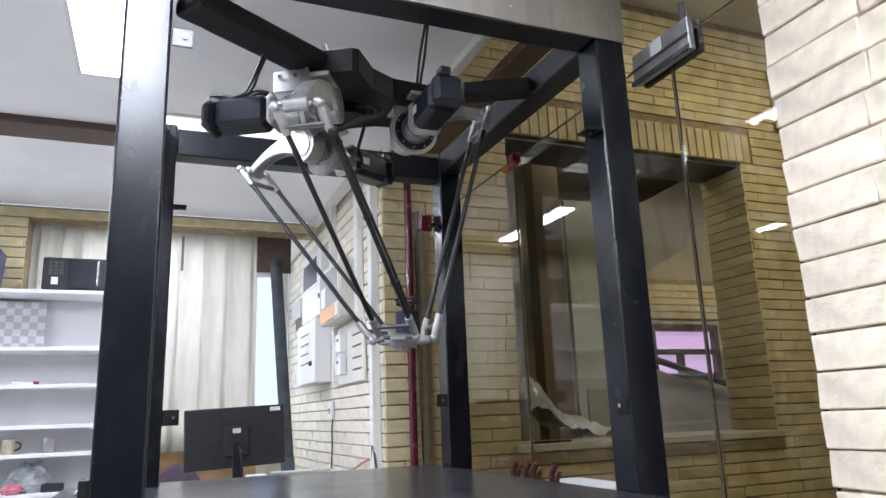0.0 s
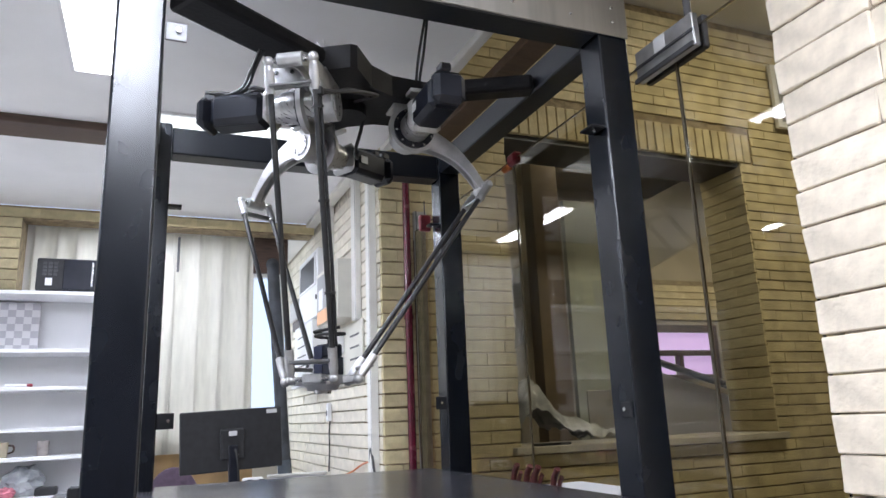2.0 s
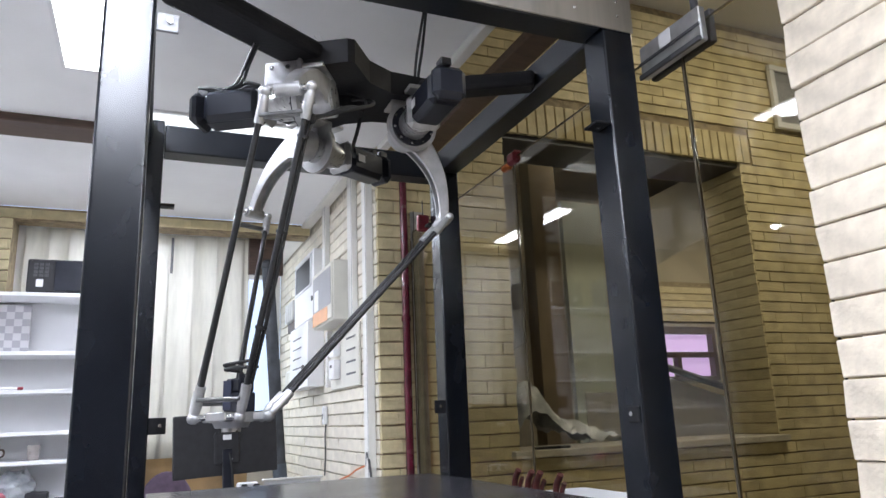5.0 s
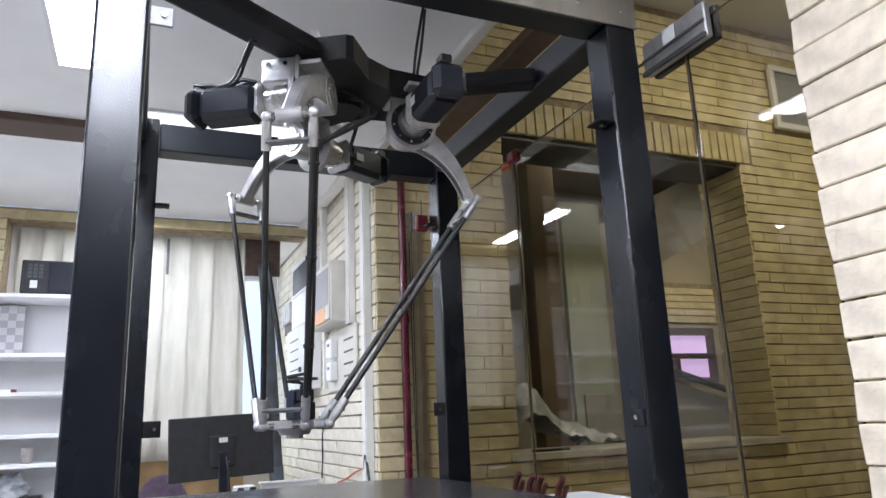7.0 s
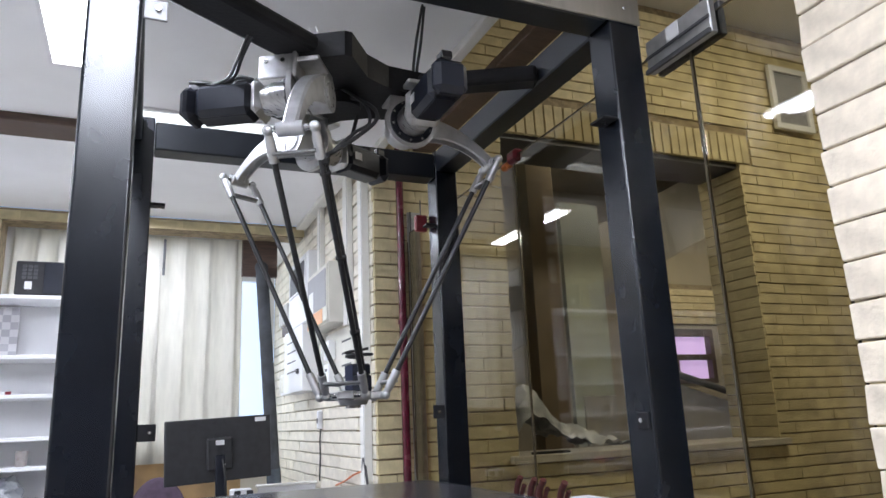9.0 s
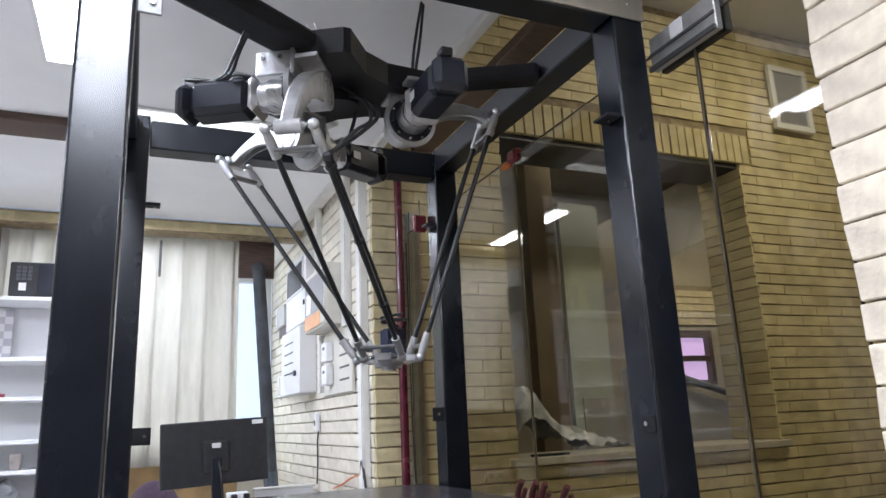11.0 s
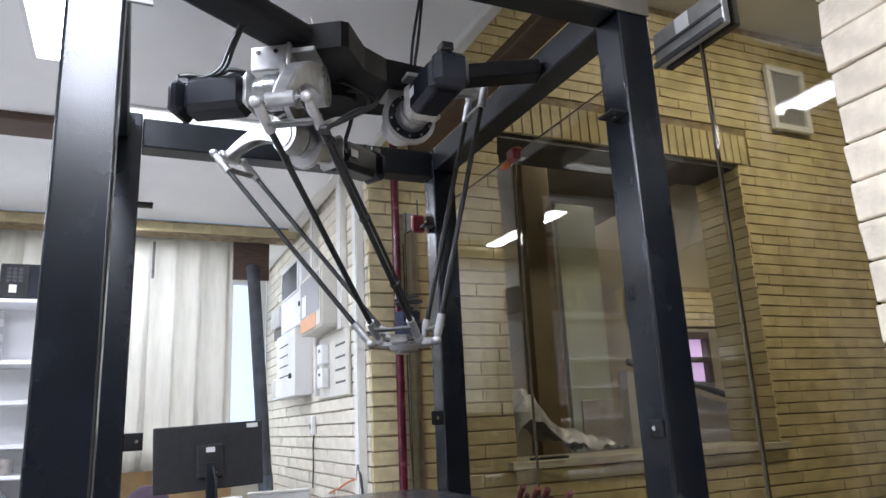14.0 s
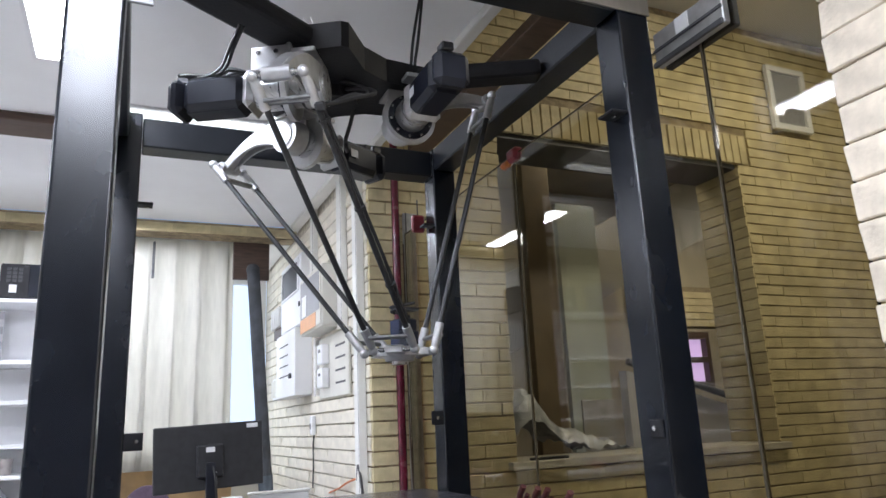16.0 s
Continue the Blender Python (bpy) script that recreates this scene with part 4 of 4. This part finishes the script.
# ---- tools by the machine and tub behind ----
rack = thing("side_rail", "black rail with sockets at the machine's side", "tool rail", (0.955, 1.40, 0.881))
simple("rail", BEAM, rack, (-0.03, 0.05, 0.0, 0.62, 0.0815, 0.10), bevel=0.003)
for y, m_ in ((1.765, DRED), (1.69, DRED), (1.645, DRED), (1.545, DRED)):
    pl = thing("pliers", "pliers with dark red grips standing in a rail", "pliers", (0.968, y, 0.981))
    pl.scale = (0.8, 0.8, 0.8)
    bm = bmesh.new()
    tube(bm, [(0, 0.02, 0.0), (0, 0.022, 0.02), (0, 0.012, 0.045), (0, -0.004, 0.062), (0, -0.012, 0.072)], 0.0105, seg=10)
    part("grip", bm, m_, pl, smooth=True)
    bm = bmesh.new()
    tube(bm, [(0.014, 0.006, 0.0), (0.014, 0.010, 0.015), (0.014, 0.002, 0.030), (0.014, -0.01, 0.045)], 0.008, seg=10)
    part("grip", bm, m_, pl, smooth=True)
tb_ = thing("white_tub", "white plastic tub beside the glass partition", "tub", (1.045, 1.50, 0))
bm = bmesh.new()
box(bm, -0.06, 0.05, -0.14, 0.13, 0.0, 0.975, bevel=0.01)
part("body", bm, WHITE, tb_)
simple("rim", WHITE, tb_, (-0.068, 0.058, -0.148, 0.138, 0.976, 0.992), bevel=0.004)

# ---- the room behind the opening ----
st = thing("stair_flight", "plastered flight of stairs rising behind the opening", "stairs", (0, 4.05, 0))
slope = math.atan2(1.05, 2.1)
sm = Matrix.Translation((1.9, 0, EYE + 0.25)) @ Matrix.Rotation(-slope, 4, "Y")
simple("soffit", GREYWALL, st, (0, 3.2, 0.0, 0.55, 0.0, 0.22), m=sm, bevel=0.004)
simple("string", GREYWALL, st, (-0.1, 3.2, -0.030, -0.001, -0.01, 0.46), m=sm, bevel=0.004)
for i in range(12):
    a = sm @ Vector((0.14 + 0.26 * i, 0.0, 0.22))
    simple("step", STONE, st, (a.x - 0.12, a.x + 0.12, 0.0, 0.55, a.z - 0.06, a.z + 0.06), bevel=0.004)
bp = thing("brown_pillar", "brown painted pillar behind the opening", "pillar", (2.26, 3.75, 0))
simple("shaft", mat("umber_paint", (0.20, 0.15, 0.09), 0.6, 0, 0.12, 6, 0.2, 90), bp, (0, 0.20, 0, 0.12, 0, 2.99), bevel=0.004)
gp = thing("pale_door_leaf", "pale green door leaf leaning behind the opening", "door leaf", (2.475, 3.72, 0))
simple("leaf", GREENWALL, gp, (0, 0.30, 0, 0.04, 0, 2.55), bevel=0.003)
simple("panel", GREYWALL, gp, (0.06, 0.30, -0.012, -0.001, 0.85, 1.30), bevel=0.003)
# grey banded box built in place of the white shelves' mirror image
cb = thing("shelf_reflection_box", "grey box standing in for the shelf unit's reflection in the glass", "cabinet", (1.70, 3.60, 0))
simple("body", GREYWALL, cb, (0, 0.30, 0, 0.4, 0, 1.55), bevel=0.004)
for z in (0.3, 0.7, 1.1):
    simple("reflected_band", GREYWALL, cb, (0.015, 0.285, -0.012, -0.001, z, z + 0.36), bevel=0.003)
wl = thing("stair_parapet", "white plastered sloping stair parapet", "parapet", (3.2, 4.10, 0))
bm = bmesh.new()
prism(bm, [(0.0, 0.0), (0.95, 0.0), (0.95, EYE + 0.02), (0.0, EYE + 0.30)], -0.08, 0.0)
bm.transform(Matrix.Rotation(radians(90), 4, "X"))
part("wall", bm, WHITE, wl)
bm = bmesh.new()
rod(bm, (0.0, -0.03, EYE + 0.36), (1.0, -0.03, EYE + 0.07), 0.025, seg=16)
part("handrail", bm, DARKGREY, wl, "dark metal handrail", smooth=True)
hv = thing("covered_heap", "heap of goods under crumpled milky plastic film", "plastic sheet", (2.12, 3.42, 1.02))
bm = bmesh.new()
bmesh.ops.create_grid(bm, x_segments=60, y_segments=24, size=1.0)
for v in bm.verts:
    x, y = v.co.x, v.co.y
    s = (0.30 * math.exp(-((x + 0.55) / 0.34) ** 2) + 0.10 * max(0.0, 1 - abs(x))) * (1 - 0.5 * y * y)
    z = s + 0.055 * noise.noise(Vector((x * 3.1, y * 2.2, 3))) + 0.03 * noise.noise(Vector((x * 9, y * 7, 1)))
    v.co = Vector((x * 0.42 + 0.04, y * 0.14, max(0.003, z * (1 - 0.8 * max(0, abs(x) - 0.85) / 0.15))))
part("film", bm, PLASTICBAG, hv, smooth=True)
rb = thing("rubber_strip", "short black rubber strip lying on the stone sill", "rubber strip", (1.72, 2.96, 1.0205))
simple("strip", RUBBER, rb, (0, 0.20, 0, 0.03, 0, 0.012), bevel=0.003)
vt = thing("air_vent", "grey framed ventilation hatch high on the brick wall", "vent", (3.63, 2.955, EYE + 1.70))
simple("frame", WHITE, vt, (0, 0.34, -0.03, 0.0, 0, 0.04), (0, 0.34, -0.03, 0.0, 0.40, 0.44), (0, 0.04, -0.03, 0.0, 0.04, 0.40), (0.30, 0.34, -0.03, 0.0, 0.04, 0.40), bevel=0.003)
simple("flap", GREYP, vt, (0.04, 0.30, -0.012, 0.0, 0.04, 0.40))


# ---- brick walls ----
def brick_mesh(name, L, H, D, material, seed, worn=1.0):
    rnd = random.Random(seed)
    bm = bmesh.new()
    box(bm, -L / 2, L / 2, 0, D, 0, H)
    for v in bm.verts:
        v.co += worn * Vector((rnd.uniform(-.0008, .0008) if worn == 1 else rnd.uniform(-.003, .003), rnd.uniform(-.0025, .0025) if v.co.y < D / 2 else 0, rnd.uniform(-.0018, .0018) if worn == 1 else rnd.uniform(-.0012, .0012)))
    bmesh.ops.bevel(bm, geom=[e for e in bm.edges if worn > 1 or abs((e.verts[0].co - e.verts[1].co).normalized().x) > 0.7], offset=min(0.003, H * 0.06) * (0.8 if worn > 1 else 1), segments=1, affect="EDGES")
    me = bpy.data.meshes.new(name)
    bm.to_mesh(me)
    bm.free()
    me.materials.append(material)
    return me


def brick_wall(owner, material, frame_, width, height, L, H, joint, depth, holes=(), vj=0.0006, keep=300, near=None, z0=0.0, seed=1, ragged=0.0, soldier=None, worn=1.0):
    """Running bond in the plane of frame_ (x along, y into the wall, z up); those nearest the point are parts, the rest one mesh."""
    rnd = random.Random(seed)
    kinds = {}
    spots = []
    for j in range(int((height - z0) / (H + joint)) + 1):
        z = z0 + j * (H + joint)
        if z + H > height:
            break
        x = -((j % 2) * (L + joint) / 2) - rnd.uniform(0, 0.03)
        if ragged and j % 2:
            x = 0.0
        while x < width:
            a, b = max(x, ragged * (0.6 + 0.8 * rnd.random()) if (ragged and j % 2 == 0) else 0.0), min(x + L, width)
            pieces = [(a, b)]
            for hx0, hx1, hz0, hz1 in holes:
                if z + H > hz0 and z < hz1:
                    nxt = []
                    for p, q in pieces:
                        if q <= hx0 or p >= hx1:
                            nxt.append((p, q))
                        else:
                            if p < hx0:
                                nxt.append((p, hx0))
                            if q > hx1:
                                nxt.append((hx1, q))
                    pieces = nxt
            for p, q in pieces:
                if q - p > 0.012:
                    spots.append((p, q, z, H))
            x += L + vj
    if soldier:
        sx0, sx1, sz, sh = soldier
        x = sx0
        while x < sx1:
            spots.append((x, x + H, sz, sh))
            x += H + joint
    nr = Vector(near or (width / 2, 0, height / 2))
    spots.sort(key=lambda s: (Vector(((s[0] + s[1]) / 2, 0, s[2])) - nr).length)
    rest = bmesh.new()
    for i, (p, q, z, h) in enumerate(spots):
        key = (round((q - p) / 0.02), round(h / 0.01), rnd.randrange(3 if worn == 1 else 9) if q - p > L * 0.9 else 0)
        if key not in kinds:
            kinds[key] = brick_mesh("brick", q - p, h, depth, material, len(kinds) + seed * 31, worn)
        m = Matrix.Translation(((p + q) / 2, rnd.uniform(-.002, .002), z)) @ Matrix.Rotation(rnd.uniform(-.004, .004), 4, "Y")
        if i < keep:
            ob = new("brick", kinds[key])
            ob.parent = owner
            ob.matrix_basis = frame_ @ m
        else:
            n0 = len(rest.verts)
            rest.from_mesh(kinds[key])
            rest.verts.ensure_lookup_table()
            bmesh.ops.transform(rest, matrix=frame_ @ m, verts=rest.verts[n0:])
    if len(spots) > keep:
        ob = link("brickwork", rest, material, owner)
        tagged(ob, kind="stuff")
    else:
        rest.free()


BD = 0.03
# near wall with toothed end: face towards the lab, x = 1.10
wn_ = setting("wall_near", MORTAR, "cream brick wall with a toothed broken end", "wall", (1.107, 1.20, -2.6, 0.765, 0, 3.6))
brick_wall(wn_, BRICK_W, Matrix.Translation((1.10, 0.815, 0)) @ Matrix.Rotation(radians(-90), 4, "Z"), 1.5, 3.0, 0.205, 0.0640, 0.0040, 0.085, vj=0.0015, keep=300, near=(0.1, 0, 1.4), z0=0.006, seed=3, ragged=0.005, worn=1.35)
# wall with the opening, y = 2.97
HY = 2.97
wh = setting("wall_hall", MORTAR_D, "yellow brick wall with a wide opening", "wall", (0.965, 1.65, HY + 0.012, HY + 0.35, 0, 3.6), (3.305, 5.6, HY + 0.012, HY + 0.35, 0, 3.6), (1.65, 3.305, HY + 0.012, HY + 0.35, 0, 0.985), (1.65, 3.305, HY + 0.012, HY + 0.35, 2.65, 3.6))
PZ = 0.0612
brick_wall(wh, BRICK_Y, Matrix.Translation((0.957, HY, 0)), 3.9, 3.55, 0.215, PZ - 0.007, 0.007, BD, holes=((0.693, 2.348, 1.00, 2.63), (0.60, 2.45, 2.63, 2.835)), keep=300, near=(0.5, 0, 1.6), z0=0.004, seed=5, soldier=(0.605, 2.44, 2.642, 0.185), worn=1.15)
# side reveals of the opening
wr = setting("wall_reveal", MORTAR_D, "yellow brick reveal at the side of the opening", "wall", (3.299, 3.3045, HY + 0.02, HY + 0.348, 1.021, 2.61))
brick_wall(wr, BRICK_Y, Matrix.Translation((3.292, HY + 0.345, 0)) @ Matrix.Rotation(radians(-90), 4, "Z"), 0.345, 2.61, 0.40, PZ - 0.007, 0.007, 0.012, keep=300, z0=1.024, seed=6)
# pale wall with the electric boxes, x = 0.955
wp = setting("wall_pale", MORTAR_P, "pale painted brick side wall with electric boxes", "wall", (0.967, 1.06, HY + 0.352, 5.6, 0, CEIL + 0.1))
brick_wall(wp, BRICK_P, Matrix.Translation((0.955, 5.50, 0)) @ Matrix.Rotation(radians(-90), 4, "Z"), 2.50, CEIL - 0.02, 0.215, PZ - 0.007, 0.007, 0.011, keep=300, near=(2.0, 0, 1.5), z0=0.004, seed=7, worn=1.3)
# far wall: pillar and band over the curtain
wf = setting("wall_far", MORTAR_D, "yellow brick far wall and band over the curtain", "wall", (-3.5, -0.75, 4.412, 4.62, 0, CEIL), (-0.75, 0.94, 4.412, 4.55, CEIL - 0.075, CEIL))
brick_wall(wf, BRICK_Y, Matrix.Translation((-1.6, 4.40, 0)), 2.54, CEIL, 0.215, PZ - 0.007, 0.007, 0.012, holes=((0.85, 2.6, 0, CEIL - 0.08), (0, 0.85, 0, 1.8)), keep=300, z0=0.004, seed=8)
wb = setting("wall_back_band", MORTAR_D, "yellow brick band over the violet window", "wall", (3.75, 4.75, 4.68, 4.698, 1.90, 2.25))
brick_wall(wb, BRICK_Y, Matrix.Translation((3.75, 4.665, 0)), 1.0, 2.25, 0.215, PZ - 0.007, 0.007, 0.015, keep=300, z0=1.904, seed=9)


# ---- what moves ----
def path_of_platform(t):
    """The platform's place over the lab floor, gliding through its stations."""
    S = [(0, .617, 1.716, .184), (.5, .578, 1.666, .152), (1, .520, 1.608, .120), (1.5, .442, 1.556, .093), (2, .348, 1.508, .072), (2.5, .258, 1.481, .062), (3, .184, 1.468, .057),
         (3.5, .132, 1.460, .052), (4, .115, 1.475, .036), (4.6, .135, 1.518, .018), (5.5, .213, 1.580, -.002), (6.5, .296, 1.636, -.012), (7, .333, 1.672, -.006), (8, .420, 1.734, .021),
         (9, .510, 1.781, .067), (10.2, .590, 1.810, .130), (11.5, .640, 1.820, .190), (12.5, .654, 1.806, .209), (13.5, .657, 1.785, .217), (14.5, .649, 1.756, .211), (15.3, .635, 1.728, .200), (16, .614, 1.698, .182)]
    i = max(k for k in range(len(S) - 1) if S[k][0] <= t or k == 0)
    a, b = S[i], S[i + 1]
    p, q = S[max(i - 1, 0)], S[min(i + 2, len(S) - 1)]
    h = b[0] - a[0]
    s = (t - a[0]) / h
    out = []
    for k in (1, 2, 3):
        m0 = (b[k] - p[k]) / (b[0] - p[0]) * h
        m1 = (q[k] - a[k]) / (q[0] - a[0]) * h
        out.append((2 * s ** 3 - 3 * s * s + 1) * a[k] + (s ** 3 - 2 * s * s + s) * m0 + (3 * s * s - 2 * s ** 3) * b[k] + (s ** 3 - s * s) * m1)
    return Vector(out) + Vector((0, 0, EYE)) - HC


def elbow_angle(E, a):
    """Angle below the horizontal of the upper arm that stands at the angle a, for the platform at E."""
    r, t = Vector((math.cos(a), math.sin(a), 0)), Vector((-math.sin(a), math.cos(a), 0))
    w = E + r * (RE - RH)
    x, y, z = w.dot(r), w.dot(t), -w.z
    d = (x * x + y * y + z * z + LA * LA - LF * LF) / (2 * LA * math.hypot(x, z))
    return math.atan2(z, x) - math.acos(max(-1, min(1, d)))


def motions():
    times = [k * 0.25 for k in range(65)]
    places = [path_of_platform(t) for t in times]
    walk(platform, [(t, Matrix.Translation(E)) for t, E in zip(times, places)])
    for k, a in enumerate(PHI):
        r, tn = Vector((math.cos(a), math.sin(a), 0)), Vector((-math.sin(a), math.cos(a), 0))
        arm_rows, rod_rows, bar_rows, loop_rows = [], ([], []), ([], []), []
        for t, E in zip(times, places):
            th = elbow_angle(E, a)
            arm_rows.append((t, Matrix.Translation(r * RH) @ turn(a) @ Matrix.Rotation(th, 4, "Y")))
            el = r * (RH + LA * math.cos(th)) - Vector((0, 0, LA * math.sin(th)))
            d = (E + r * RE - el).normalized()
            y = (tn - d * tn.dot(d)).normalized()
            x = y.cross(d)
            rot = Matrix((x, y, d)).transposed().to_4x4()
            for j, s in enumerate((-1, 1)):
                rod_rows[j].append((t, Matrix.Translation(el + tn * HW * s) @ rot))
            if k == 0:
                tip = min((el + tn * HW + d * u * 0.004 for u in range(18, 52)), key=lambda q: abs((q - ANCHOR).length - SLACK))
                z = (tip - ANCHOR).normalized()
                side = Vector((0.85, -0.25, 0.15))
                side = (side - z * side.dot(z)).normalized()
                loop_rows.append((t, Matrix.Translation(ANCHOR) @ Matrix((side, z.cross(side), z)).transposed().to_4x4()))
            for j, (dist, _) in enumerate(BARS[k]):
                bar_rows[j].append((t, Matrix.Translation(el + d * dist) @ turn(a)))
        walk(ARMS[k], arm_rows)
        if loop_rows:
            walk(slack, loop_rows)
        for j in (0, 1):
            walk(RODS[k][j], rod_rows[j])
            walk(BARS[k][j][1], bar_rows[j])


motions()
